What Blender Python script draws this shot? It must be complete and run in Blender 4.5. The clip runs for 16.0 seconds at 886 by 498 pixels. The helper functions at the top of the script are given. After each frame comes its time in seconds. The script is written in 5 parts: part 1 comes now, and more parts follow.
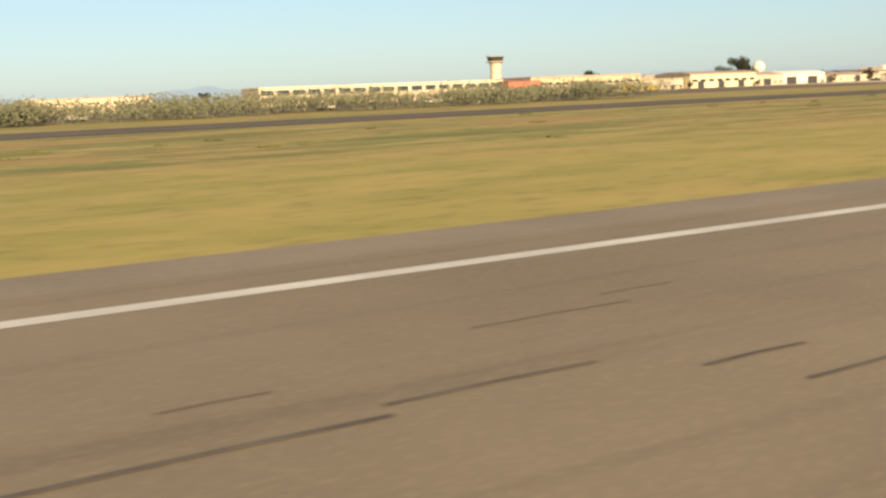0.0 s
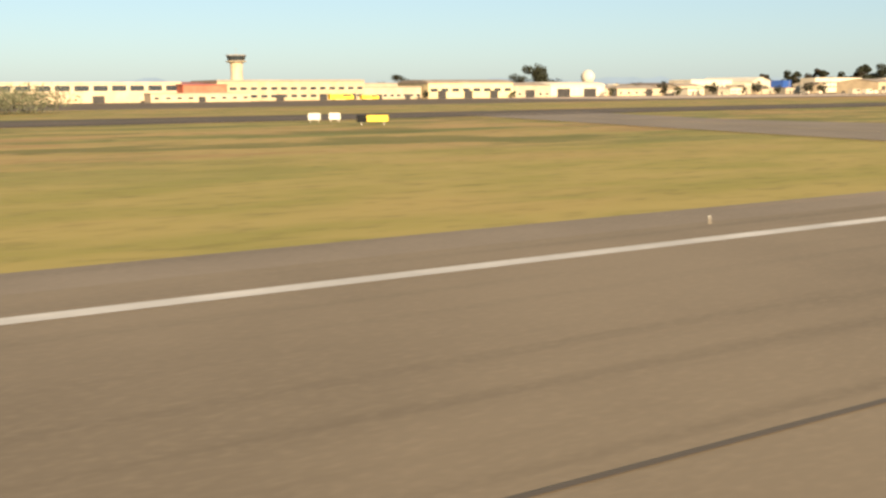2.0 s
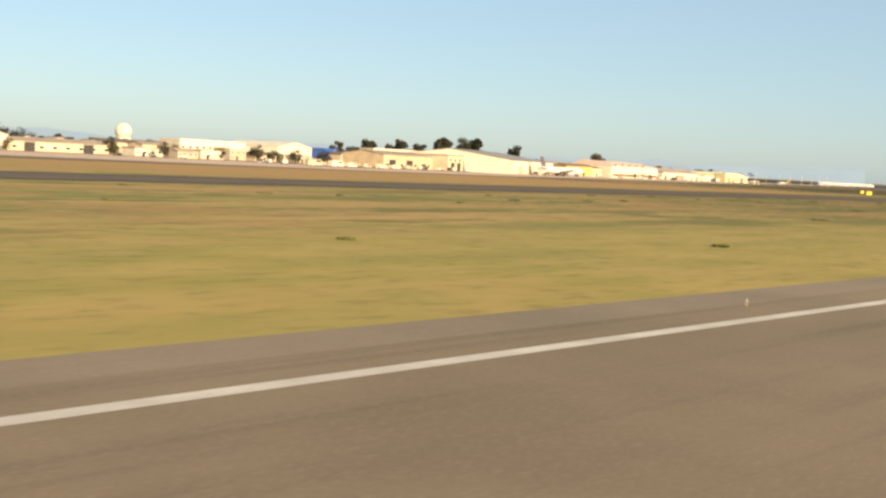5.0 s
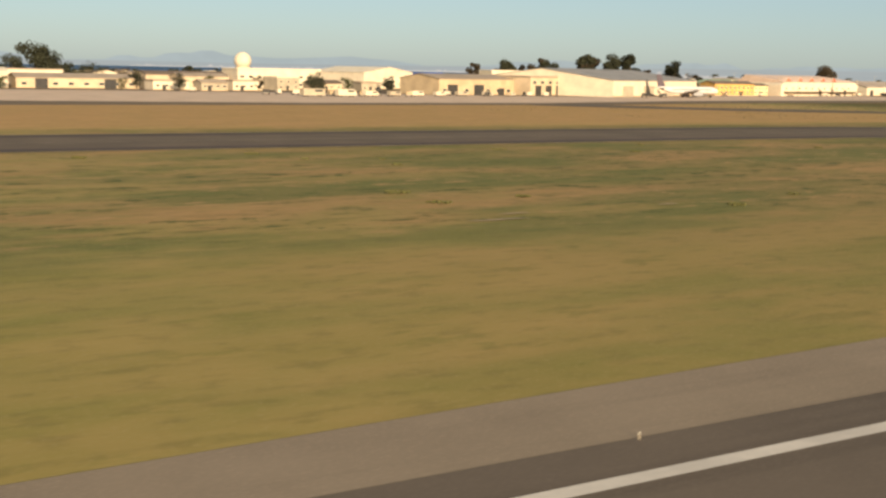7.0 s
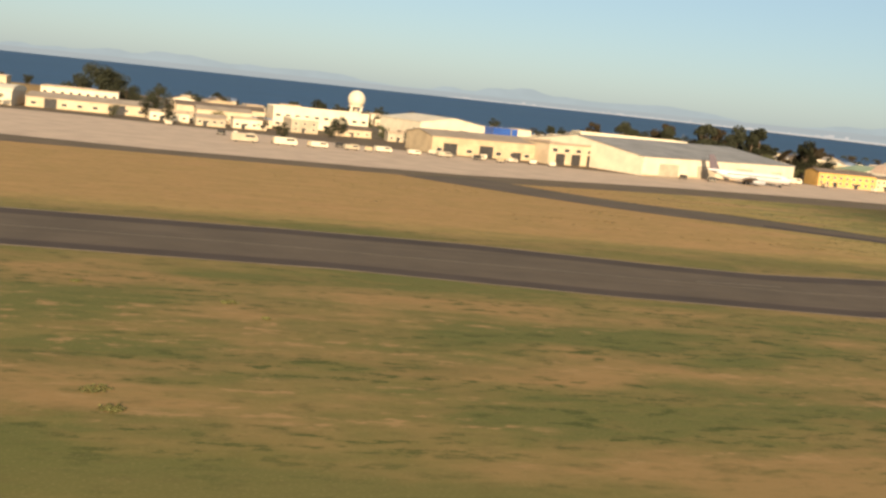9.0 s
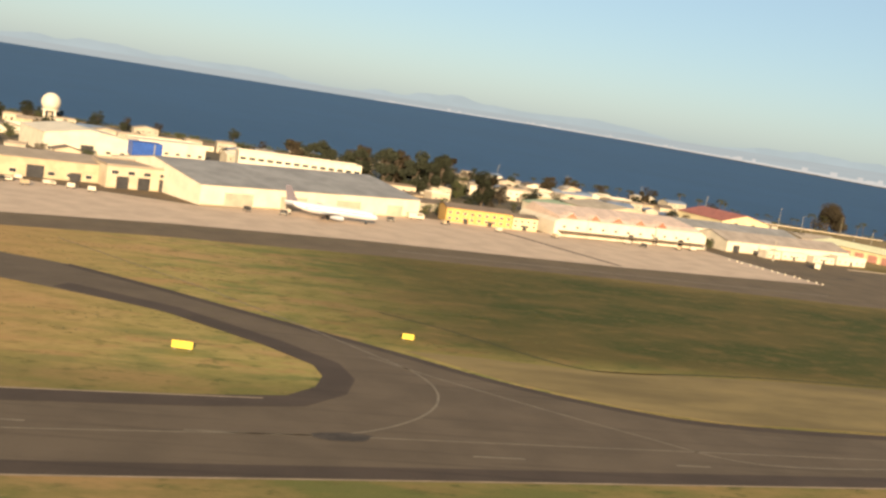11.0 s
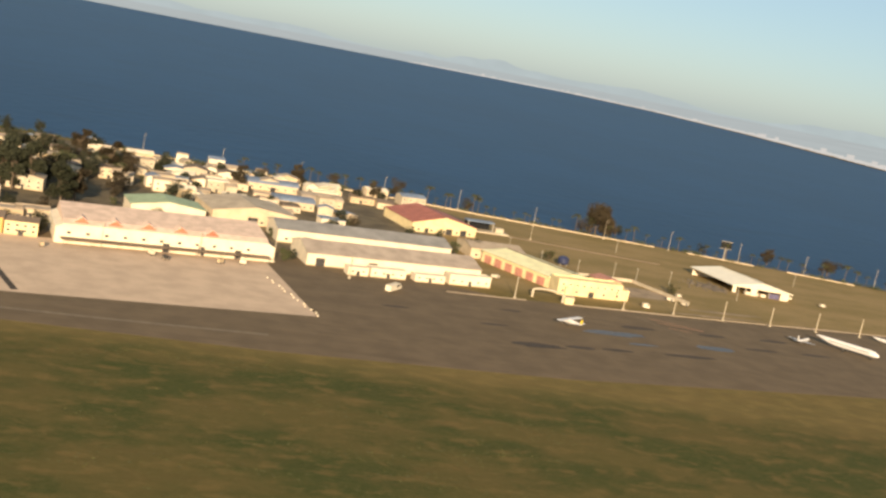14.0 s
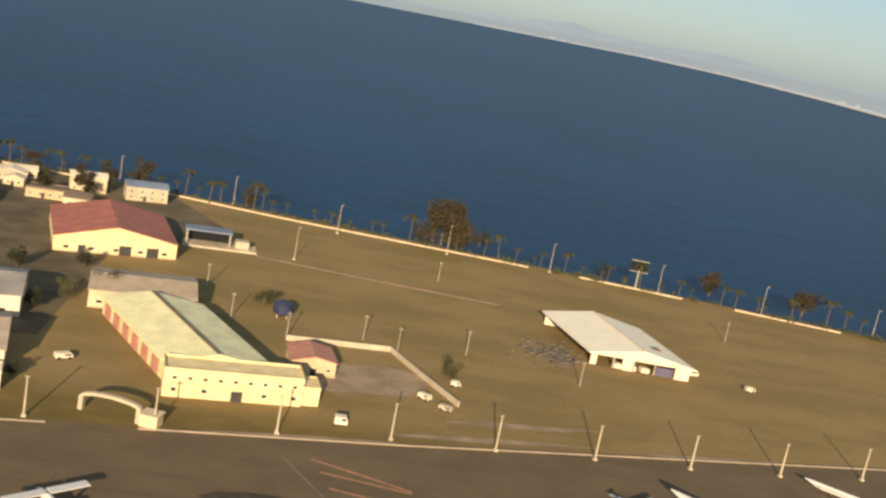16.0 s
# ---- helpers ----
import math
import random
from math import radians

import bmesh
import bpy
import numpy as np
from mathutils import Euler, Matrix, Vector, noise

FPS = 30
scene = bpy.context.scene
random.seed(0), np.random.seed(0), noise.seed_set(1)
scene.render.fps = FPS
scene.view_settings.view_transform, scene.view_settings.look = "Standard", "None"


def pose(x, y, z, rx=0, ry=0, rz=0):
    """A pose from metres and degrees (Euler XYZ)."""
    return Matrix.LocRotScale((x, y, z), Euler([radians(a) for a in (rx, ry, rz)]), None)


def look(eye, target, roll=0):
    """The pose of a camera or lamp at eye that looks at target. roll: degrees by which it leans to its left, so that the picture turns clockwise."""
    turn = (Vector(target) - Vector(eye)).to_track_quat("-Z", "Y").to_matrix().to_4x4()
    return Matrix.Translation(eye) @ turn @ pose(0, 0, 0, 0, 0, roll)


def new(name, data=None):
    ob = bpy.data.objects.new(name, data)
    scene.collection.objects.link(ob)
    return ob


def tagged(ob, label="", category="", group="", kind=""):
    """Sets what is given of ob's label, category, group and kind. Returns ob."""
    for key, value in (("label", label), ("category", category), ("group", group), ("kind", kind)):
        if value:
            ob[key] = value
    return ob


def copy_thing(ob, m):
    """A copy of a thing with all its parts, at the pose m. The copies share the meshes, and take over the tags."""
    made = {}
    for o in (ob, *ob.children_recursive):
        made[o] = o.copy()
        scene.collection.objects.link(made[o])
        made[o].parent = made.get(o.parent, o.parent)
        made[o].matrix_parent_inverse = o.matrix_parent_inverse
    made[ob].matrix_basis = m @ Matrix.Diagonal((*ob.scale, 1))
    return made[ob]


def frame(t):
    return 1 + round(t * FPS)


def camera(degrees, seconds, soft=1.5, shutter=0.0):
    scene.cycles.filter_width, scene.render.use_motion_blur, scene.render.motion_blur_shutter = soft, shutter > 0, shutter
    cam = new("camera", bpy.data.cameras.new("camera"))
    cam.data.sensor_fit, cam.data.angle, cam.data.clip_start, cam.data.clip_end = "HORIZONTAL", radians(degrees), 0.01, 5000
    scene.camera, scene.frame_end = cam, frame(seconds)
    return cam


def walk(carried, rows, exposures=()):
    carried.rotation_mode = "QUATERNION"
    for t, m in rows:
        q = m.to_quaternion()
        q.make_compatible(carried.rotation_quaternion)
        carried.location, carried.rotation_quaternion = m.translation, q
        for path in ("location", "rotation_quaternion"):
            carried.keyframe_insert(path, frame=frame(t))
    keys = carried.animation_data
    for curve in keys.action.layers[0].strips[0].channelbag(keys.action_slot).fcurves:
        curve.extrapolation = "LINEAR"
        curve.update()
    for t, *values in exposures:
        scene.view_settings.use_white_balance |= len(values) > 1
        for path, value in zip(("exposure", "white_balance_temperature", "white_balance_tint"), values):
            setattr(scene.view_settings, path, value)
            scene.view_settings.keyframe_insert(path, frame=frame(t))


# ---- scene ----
# One metre of the airfield is S units: the aircraft takes off at 75 m/s and its camera then closes in.
S = 0.14

# ---- camera and its way ----
cam = camera(45.53, 16.0, soft=2.6, shutter=0.06)
ROWS = [
    (0.0, -23.51, 0.14, 3.45, 81.56, 2.27, -30.62),
    (0.5, 13.58, 0.19, 3.42, 81.33, 1.50, -28.22),
    (1.0, 50.75, 0.16, 3.46, 81.15, 0.25, -29.42),
    (1.5, 88.40, -0.15, 3.58, 81.41, 0.20, -31.32),
    (2.0, 125.10, -0.15, 3.72, 81.50, 0.51, -32.75),
    (2.5, 161.39, -0.02, 3.87, 81.91, -0.66, -32.78),
    (3.0, 198.02, 0.22, 3.97, 82.37, -1.02, -32.68),
    (3.5, 234.78, 0.40, 4.11, 82.66, -1.54, -34.56),
    (4.0, 271.54, 0.47, 4.32, 83.80, -3.48, -39.89),
    (4.5, 308.16, 0.39, 4.56, 85.83, -3.27, -45.33),
    (7.0, 481.01, -2.40, 10.40, 80.41, -1.11, -28.41),
    (7.5, 517.34, -3.54, 13.40, 81.93, -2.58, -19.56),
    (8.0, 553.27, -4.31, 16.30, 81.43, -3.06, -13.86),
    (10.3, 712.53, 1.45, 37.64, 81.99, -8.45, -11.46),
    (10.5, 727.56, 2.25, 40.55, 82.17, -8.55, -12.26),
    (11.0, 765.40, 4.28, 48.04, 82.24, -8.83, -14.17),
    (11.5, 802.75, 6.21, 55.45, 81.17, -9.15, -14.87),
    (12.0, 839.25, 8.38, 63.25, 80.62, -10.04, -15.02),
    (12.5, 875.43, 10.99, 71.48, 80.40, -10.50, -14.16),
    (13.0, 911.89, 13.92, 79.52, 79.95, -10.63, -12.08),
    (13.5, 948.60, 16.74, 87.26, 79.70, -10.58, -10.66),
    (14.0, 985.83, 19.31, 95.31, 79.72, -10.77, -10.97),
    (14.4, 1017.50, 24.60, 100.30, 80.95, -10.80, -12.60),
    (14.5, 1026.58, 39.69, 101.56, 81.14, -10.95, -12.54),
    (14.6, 1036.88, 57.51, 102.96, 81.25, -11.11, -12.26),
    (14.7, 1048.50, 78.70, 104.33, 81.28, -11.28, -11.72),
    (14.8, 1060.60, 101.83, 105.27, 81.26, -11.43, -11.03),
    (14.9, 1072.37, 124.77, 105.56, 81.20, -11.53, -10.28),
    (15.0, 1083.48, 145.59, 105.35, 81.05, -11.53, -9.53),
    (15.1, 1093.79, 163.22, 104.96, 80.74, -11.44, -8.78),
    (15.2, 1103.20, 177.61, 104.67, 80.28, -11.29, -8.05),
    (15.3, 1111.73, 189.39, 104.49, 79.71, -11.14, -7.39),
    (15.4, 1119.65, 199.26, 104.24, 79.14, -11.01, -6.87),
    (15.5, 1127.43, 207.62, 103.62, 78.67, -10.85, -6.54),
    (15.6, 1135.40, 214.59, 102.61, 78.32, -10.68, -6.40),
    (15.7, 1143.56, 220.14, 101.54, 78.06, -10.52, -6.41),
    (15.8, 1151.77, 224.36, 100.91, 77.79, -10.47, -6.46),
    (15.9, 1159.93, 227.60, 100.93, 77.43, -10.59, -6.47),
    (16.0, 1168.06, 230.35, 101.41, 77.01, -10.84, -6.43),
]
walk(cam, [(t, pose(x * S, y * S, z * S, rx, ry, rz)) for t, x, y, z, rx, ry, rz in ROWS],
     exposures=[(0.0, 1.43), (1.0, 1.43), (2.5, 1.47), (4.5, 1.47), (7.0, 1.05), (11.0, 1.25), (13.5, 1.2), (15.0, 1.15), (16.0, 1.04)])

# ---- world and sun ----
SUN_EL, SUN_X, SUN_Y = 16.0, -0.155, -0.988
world = bpy.data.worlds.new("sky")
scene.world = world
world.use_nodes = True
wn, wl = world.node_tree.nodes, world.node_tree.links
sky = wn.new("ShaderNodeTexSky")
sky.sky_type = "NISHITA"
sky.sun_disc = False
sky.sun_elevation = radians(SUN_EL)
sky.sun_rotation = math.atan2(SUN_X, SUN_Y)
sky.air_density, sky.dust_density, sky.ozone_density = 1.0, 0.6, 3.0
mixer = wn.new("ShaderNodeMix")
mixer.data_type = "RGBA"
mixer.inputs[0].default_value = 0.5
mixer.inputs[7].default_value = (3.6, 4.5, 4.9, 1)
wl.new(sky.outputs["Color"], mixer.inputs[6])
wl.new(mixer.outputs[2], wn["Background"].inputs["Color"])
wn["Background"].inputs["Strength"].default_value = 0.057
sun = new("sun", bpy.data.lights.new("sun", "SUN"))
sun.data.energy, sun.data.angle, sun.data.color = 4.1, radians(0.6), (1.0, 0.80, 0.55)
el = radians(SUN_EL)
sun.matrix_world = look((SUN_X * math.cos(el) * 50, SUN_Y * math.cos(el) * 50, math.sin(el) * 50), (0, 0, 0))


# ---- materials ----
def start(name, rough, spec=0.3):
    m = bpy.data.materials.new(name)
    m.use_nodes = True
    nt = m.node_tree
    b = nt.nodes["Principled BSDF"]
    b.inputs["Roughness"].default_value = rough
    b.inputs["Specular IOR Level"].default_value = spec
    return m, nt, b


def metres(nt, stretch=(1, 1, 1)):
    """Position in metres of the airfield, stretched per axis."""
    g = nt.nodes.new("ShaderNodeNewGeometry")
    v = nt.nodes.new("ShaderNodeVectorMath")
    v.operation = "MULTIPLY"
    v.inputs[1].default_value = tuple(k / S for k in stretch)
    nt.links.new(g.outputs["Position"], v.inputs[0])
    return v.outputs[0]


def noise_of(nt, vec, size, detail=4.0, rough=0.55):
    n = nt.nodes.new("ShaderNodeTexNoise")
    n.inputs["Scale"].default_value = 1.0 / size
    n.inputs["Detail"].default_value = detail
    n.inputs["Roughness"].default_value = rough
    nt.links.new(vec, n.inputs["Vector"])
    return n.outputs["Fac"]


def span(nt, fac, lo, hi):
    r = nt.nodes.new("ShaderNodeMapRange")
    r.interpolation_type = "SMOOTHSTEP"
    r.inputs["From Min"].default_value, r.inputs["From Max"].default_value = lo, hi
    nt.links.new(fac, r.inputs["Value"])
    return r.outputs["Result"]


def times(nt, a, b):
    n = nt.nodes.new("ShaderNodeMath")
    n.operation = "MULTIPLY"
    for k, v in enumerate((a, b)):
        if isinstance(v, (int, float)):
            n.inputs[k].default_value = v
        else:
            nt.links.new(v, n.inputs[k])
    return n.outputs[0]


def blend(nt, fac, a, b, mode="MIX"):
    n = nt.nodes.new("ShaderNodeMix")
    n.data_type, n.blend_type = "RGBA", mode
    if isinstance(fac, (int, float)):
        n.inputs[0].default_value = fac
    else:
        nt.links.new(fac, n.inputs[0])
    for k, v in ((6, a), (7, b)):
        if isinstance(v, tuple):
            n.inputs[k].default_value = (*v, 1)
        else:
            nt.links.new(v, n.inputs[k])
    return n.outputs[2]


def bump(nt, b, height, strength, distance):
    n = nt.nodes.new("ShaderNodeBump")
    n.inputs["Strength"].default_value, n.inputs["Distance"].default_value = strength, distance * S
    nt.links.new(height, n.inputs["Height"])
    nt.links.new(n.outputs[0], b.inputs["Normal"])


def plain(name, c, rough=0.8, var=0.18, size=3.0, fine=0.4, spec=0.3, metal=0.0, bumps=0.15, stretch=(1, 1, 1), rnd=0.0):
    """A surface of one colour, mottled at two sizes; rnd varies it from piece to piece."""
    m, nt, b = start(name, rough, spec)
    v = metres(nt, stretch)
    n1, n2 = noise_of(nt, v, size), noise_of(nt, v, fine)
    dark = tuple(k * (1 - var) for k in c)
    lite = tuple(min(1, k * (1 + var * 0.7)) for k in c)
    col = blend(nt, span(nt, n1, 0.3, 0.7), dark, lite)
    col = blend(nt, times(nt, span(nt, n2, 0.5, 0.75), 0.35), col, tuple(k * 0.72 for k in c))
    if rnd:
        oi = nt.nodes.new("ShaderNodeObjectInfo")
        col = blend(nt, times(nt, oi.outputs["Random"], rnd), col, tuple(k * 0.55 for k in c))
    nt.links.new(col, b.inputs["Base Color"])
    b.inputs["Metallic"].default_value = metal
    if bumps:
        bump(nt, b, n2, bumps, 0.05)
    return m


def make_ground():
    m, nt, b = start("dry_grass", 0.95, 0.1)
    v = metres(nt, (0.48, 1, 1))
    v0 = metres(nt)
    sep = nt.nodes.new("ShaderNodeSeparateXYZ")
    nt.links.new(v0, sep.inputs[0])
    X, Y = sep.outputs[0], sep.outputs[1]
    big, mid, fine, grain = noise_of(nt, v, 17.0, 5), noise_of(nt, v, 4.5, 5), noise_of(nt, v, 0.9, 4), noise_of(nt, v0, 0.22, 3)
    straw, soil, green, olive = (0.365, 0.264, 0.086), (0.400, 0.240, 0.096), (0.170, 0.170, 0.048), (0.262, 0.208, 0.058)
    col = blend(nt, span(nt, mid, 0.35, 0.65), straw, olive)
    col = blend(nt, times(nt, span(nt, big, 0.50, 0.62), 0.9), col, soil)
    # fresh green weeds lie in long drifts
    drift = noise_of(nt, metres(nt, (0.36, 1, 1)), 9.0, 5, 0.58)
    col = blend(nt, times(nt, span(nt, drift, 0.52, 0.61), 0.85), col, green)
    # tufts and bare spots away from the mown strip
    tuft, spot0 = noise_of(nt, metres(nt, (0.4, 1, 1)), 2.4, 6, 0.68), noise_of(nt, metres(nt, (0.35, 1, 1)), 6.5, 6, 0.66)
    away = span(nt, Y, 42.0, 66.0)
    col = blend(nt, times(nt, times(nt, span(nt, spot0, 0.53, 0.62), away), 0.7), col, (0.34, 0.19, 0.075))
    col = blend(nt, times(nt, times(nt, span(nt, tuft, 0.54, 0.63), away), 0.75), col, (0.095, 0.100, 0.026))
    # mown strip along the runway
    verge = times(nt, span(nt, Y, 70.0, 40.0), 0.75)
    col = blend(nt, verge, col, blend(nt, span(nt, mid, 0.35, 0.7), (0.372, 0.268, 0.080), (0.285, 0.232, 0.056)))
    # long green meadows and straw lanes between the mown strip and the taxiway
    meadow = noise_of(nt, metres(nt, (0.10, 1, 1)), 10.0, 3, 0.5)
    ragged = noise_of(nt, metres(nt, (0.5, 1, 1)), 1.8, 5, 0.65)
    belt = times(nt, span(nt, Y, 48.0, 64.0), span(nt, Y, 132.0, 112.0))
    col = blend(nt, times(nt, belt, times(nt, span(nt, meadow, 0.50, 0.62), times(nt, span(nt, ragged, 0.34, 0.60), 0.85))), col, (0.152, 0.152, 0.044))
    col = blend(nt, times(nt, belt, times(nt, span(nt, meadow, 0.47, 0.38), span(nt, ragged, 0.30, 0.60))), col, (0.390, 0.255, 0.092))
    # bare reddish field between the two taxiways
    bare = times(nt, times(nt, span(nt, Y, 163.0, 185.0), span(nt, X, 790.0, 715.0)), times(nt, span(nt, X, 380.0, 480.0), 0.85))
    col = blend(nt, bare, col, blend(nt, span(nt, mid, 0.3, 0.7), (0.41, 0.226, 0.088), (0.345, 0.205, 0.075)))
    # duller grass between runway and taxiway further along
    patch = noise_of(nt, metres(nt, (0.42, 1, 1)), 13.0, 6, 0.6)
    dull = times(nt, times(nt, span(nt, X, 390.0, 580.0), span(nt, Y, 180.0, 165.0)), 0.78)
    worn = blend(nt, span(nt, patch, 0.43, 0.57), (0.215, 0.140, 0.051), (0.122, 0.108, 0.031))
    worn = blend(nt, times(nt, span(nt, tuft, 0.56, 0.64), 0.7), worn, (0.060, 0.064, 0.018))
    col = blend(nt, dull, col, worn)
    # broad bare and green stretches beyond the mown strip
    out_ = times(nt, times(nt, away, 0.7), span(nt, Y, 150.0, 128.0))
    col = blend(nt, times(nt, out_, span(nt, patch, 0.46, 0.36)), col, (0.33, 0.19, 0.075))
    col = blend(nt, times(nt, out_, span(nt, patch, 0.53, 0.60)), col, (0.122, 0.120, 0.034))
    # ragged dark weed clumps in rows where the field is left uncut
    clump = noise_of(nt, metres(nt, (0.38, 1, 1)), 1.5, 6, 0.7)
    rowed = noise_of(nt, metres(nt, (0.12, 1, 1)), 7.0, 3, 0.5)
    wild = times(nt, times(nt, span(nt, X, 380.0, 500.0), span(nt, Y, 52.0, 66.0)), span(nt, Y, 126.0, 112.0))
    col = blend(nt, times(nt, wild, times(nt, span(nt, clump, 0.53, 0.60), span(nt, rowed, 0.46, 0.56))), col, (0.072, 0.078, 0.020))
    col = blend(nt, times(nt, wild, times(nt, span(nt, clump, 0.47, 0.38), span(nt, rowed, 0.52, 0.44))), col, (0.33, 0.20, 0.082))
    # damp, darker grass further along
    v2 = metres(nt, (0.55, 1, 1))
    blotch, spot = noise_of(nt, v2, 24.0, 6, 0.62), noise_of(nt, v2, 5.0, 5, 0.6)
    lush = blend(nt, span(nt, blotch, 0.40, 0.60), (0.088, 0.066, 0.019), (0.038, 0.046, 0.010))
    lush = blend(nt, times(nt, span(nt, spot, 0.50, 0.66), 0.65), lush, (0.145, 0.092, 0.030))
    damp = times(nt, span(nt, Y, 188.0, 212.0), span(nt, X, 765.0, 850.0))
    col = blend(nt, times(nt, damp, 0.95), col, lush)
    rim = times(nt, times(nt, span(nt, Y, 306.0, 330.0), span(nt, X, 765.0, 850.0)), 0.7)
    col = blend(nt, rim, col, blend(nt, span(nt, spot, 0.35, 0.65), (0.16, 0.105, 0.036), (0.20, 0.135, 0.045)))
    field = times(nt, times(nt, span(nt, Y, 455.0, 480.0), span(nt, X, 1050.0, 1090.0)), 0.92)
    col = blend(nt, field, col, blend(nt, span(nt, blotch, 0.38, 0.62), (0.215, 0.150, 0.060), (0.285, 0.192, 0.086)))
    col = blend(nt, times(nt, span(nt, fine, 0.48, 0.72), 0.38), col, (0.130, 0.102, 0.034))
    col = blend(nt, times(nt, span(nt, grain, 0.5, 0.8), 0.4), col, (0.34, 0.26, 0.11))
    nt.links.new(col, b.inputs["Base Color"])
    bump(nt, b, mid, 0.18, 0.2)
    return m


def make_asphalt(name, c, streak=0.3):
    m, nt, b = start(name, 0.9, 0.2)
    v0 = metres(nt)
    long_, mid, grain = noise_of(nt, metres(nt, (0.03, 1, 1)), 1.6, 4), noise_of(nt, v0, 11.0, 5), noise_of(nt, v0, 0.12, 3)
    col = blend(nt, span(nt, mid, 0.3, 0.7), tuple(k * 0.86 for k in c), tuple(k * 1.12 for k in c))
    col = blend(nt, times(nt, span(nt, long_, 0.52, 0.72), streak), col, tuple(k * 0.5 for k in c))
    col = blend(nt, times(nt, span(nt, grain, 0.45, 0.75), 0.35), col, tuple(k * 1.5 for k in c))
    nt.links.new(col, b.inputs["Base Color"])
    bump(nt, b, grain, 0.2, 0.02)
    return m


def make_sea():
    m, nt, b = start("sea_water", 0.42, 0.07)
    v = metres(nt, (1, 0.45, 1))
    n1, n2, n3 = noise_of(nt, v, 140.0, 5), noise_of(nt, v, 9.0, 4), noise_of(nt, v, 1400.0, 3)
    col = blend(nt, span(nt, n1, 0.3, 0.7), (0.0054, 0.0300, 0.0730), (0.0076, 0.0370, 0.0880))
    col = blend(nt, times(nt, span(nt, n3, 0.45, 0.7), 0.5), col, (0.0042, 0.021, 0.056))
    swell = noise_of(nt, metres(nt, (0.22, 1, 1)), 22.0, 5, 0.6)
    col = blend(nt, times(nt, span(nt, swell, 0.50, 0.66), 0.6), col, (0.0038, 0.019, 0.049))
    nt.links.new(col, b.inputs["Base Color"])
    bump(nt, b, n2, 0.5, 1.2)
    return m


# Distance haze painted as glow: black base, flat emitted colour, no sun shading.
def haze_glow(name, c, glow):
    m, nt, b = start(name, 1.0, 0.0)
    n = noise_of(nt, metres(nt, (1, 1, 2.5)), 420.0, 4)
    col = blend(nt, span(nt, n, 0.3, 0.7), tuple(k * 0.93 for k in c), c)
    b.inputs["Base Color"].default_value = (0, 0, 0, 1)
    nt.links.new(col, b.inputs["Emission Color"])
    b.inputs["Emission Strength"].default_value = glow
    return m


def make_leaf(name, c):
    m, nt, b = start(name, 0.75, 0.2)
    n = noise_of(nt, metres(nt), 1.1, 3)
    geo = nt.nodes.new("ShaderNodeNewGeometry")
    col = blend(nt, span(nt, n, 0.3, 0.7), tuple(k * 0.6 for k in c), tuple(k * 1.35 for k in c))
    col = blend(nt, times(nt, geo.outputs["Random Per Island"], 0.5), col, tuple(k * 0.55 for k in c))
    nt.links.new(col, b.inputs["Base Color"])
    return m


GRASS = make_ground()
RUNWAY = make_asphalt("runway_asphalt", (0.210, 0.153, 0.094), 0.40)
SHOULDER = make_asphalt("shoulder_asphalt", (0.224, 0.167, 0.110), 0.25)
TAXI = make_asphalt("taxiway_asphalt", (0.116, 0.082, 0.051), 0.5)
TAXI_EDGE = make_asphalt("taxiway_edge_asphalt", (0.070, 0.048, 0.033), 0.4)
APRON = make_asphalt("apron_asphalt", (0.136, 0.094, 0.053), 0.4)
CONCRETE = plain("apron_concrete", (0.53, 0.375, 0.25), 0.9, 0.12, 9.0, 0.7)
STAIN = plain("oil_stain", (0.060, 0.044, 0.031), 0.92, 0.3, 2.0, 0.3)
WET = plain("damp_stain", (0.095, 0.092, 0.088), 0.5, 0.3, 2.0, 0.3)
RUBBER = plain("tyre_rubber_trace", (0.140, 0.104, 0.070), 0.8, 0.35, 3.0, 0.3, stretch=(0.1, 1, 1))
SCUFF = plain("scuffed_rubber_trace", (0.128, 0.095, 0.065), 0.9, 0.45, 1.2, 0.15, stretch=(0.5, 1, 1))
WHITE_LINE = plain("white_line_paint", (0.54, 0.465, 0.375), 0.7, 0.15, 2.5, 0.2)
YELLOW_LINE = plain("yellow_line_paint", (0.43, 0.275, 0.085), 0.7, 0.2, 2.5, 0.2)
PALE_LINE = plain("worn_line_paint", (0.195, 0.148, 0.095), 0.8, 0.2, 2.5, 0.2)
ORANGE_PAINT = plain("orange_ground_paint", (0.42, 0.20, 0.11), 0.8, 0.2, 2.0, 0.3)
DIRT = plain("bare_dirt", (0.30, 0.212, 0.130), 0.95, 0.25, 7.0, 0.8)
SEA = make_sea()
# Self-lit haze colours for shore, hills and town across the bay.
HAZE_LAND = haze_glow("far_shore_haze_glow", (0.68, 0.735, 0.735), 0.30)
HAZE_HILL = haze_glow("far_hill_haze_glow", (0.715, 0.81, 0.815), 0.30)
HAZE_TOWN = haze_glow("far_town_haze_glow", (1.02, 0.96, 0.89), 0.30)
WHITE = plain("white_paint", (0.67, 0.555, 0.395), 0.75, 0.10, 5.0, 0.8)
BRIGHT = plain("bright_white_sheet", (0.78, 0.69, 0.53), 0.6, 0.05, 6.0, 0.8)
CREAM = plain("cream_render", (0.55, 0.42, 0.27), 0.85, 0.14, 5.0, 0.8)
PALE = plain("pale_render", (0.48, 0.39, 0.27), 0.85, 0.16, 4.0, 0.8, rnd=0.35)
TAN = plain("tan_render", (0.50, 0.37, 0.22), 0.85, 0.15, 4.0, 0.8, rnd=0.3)
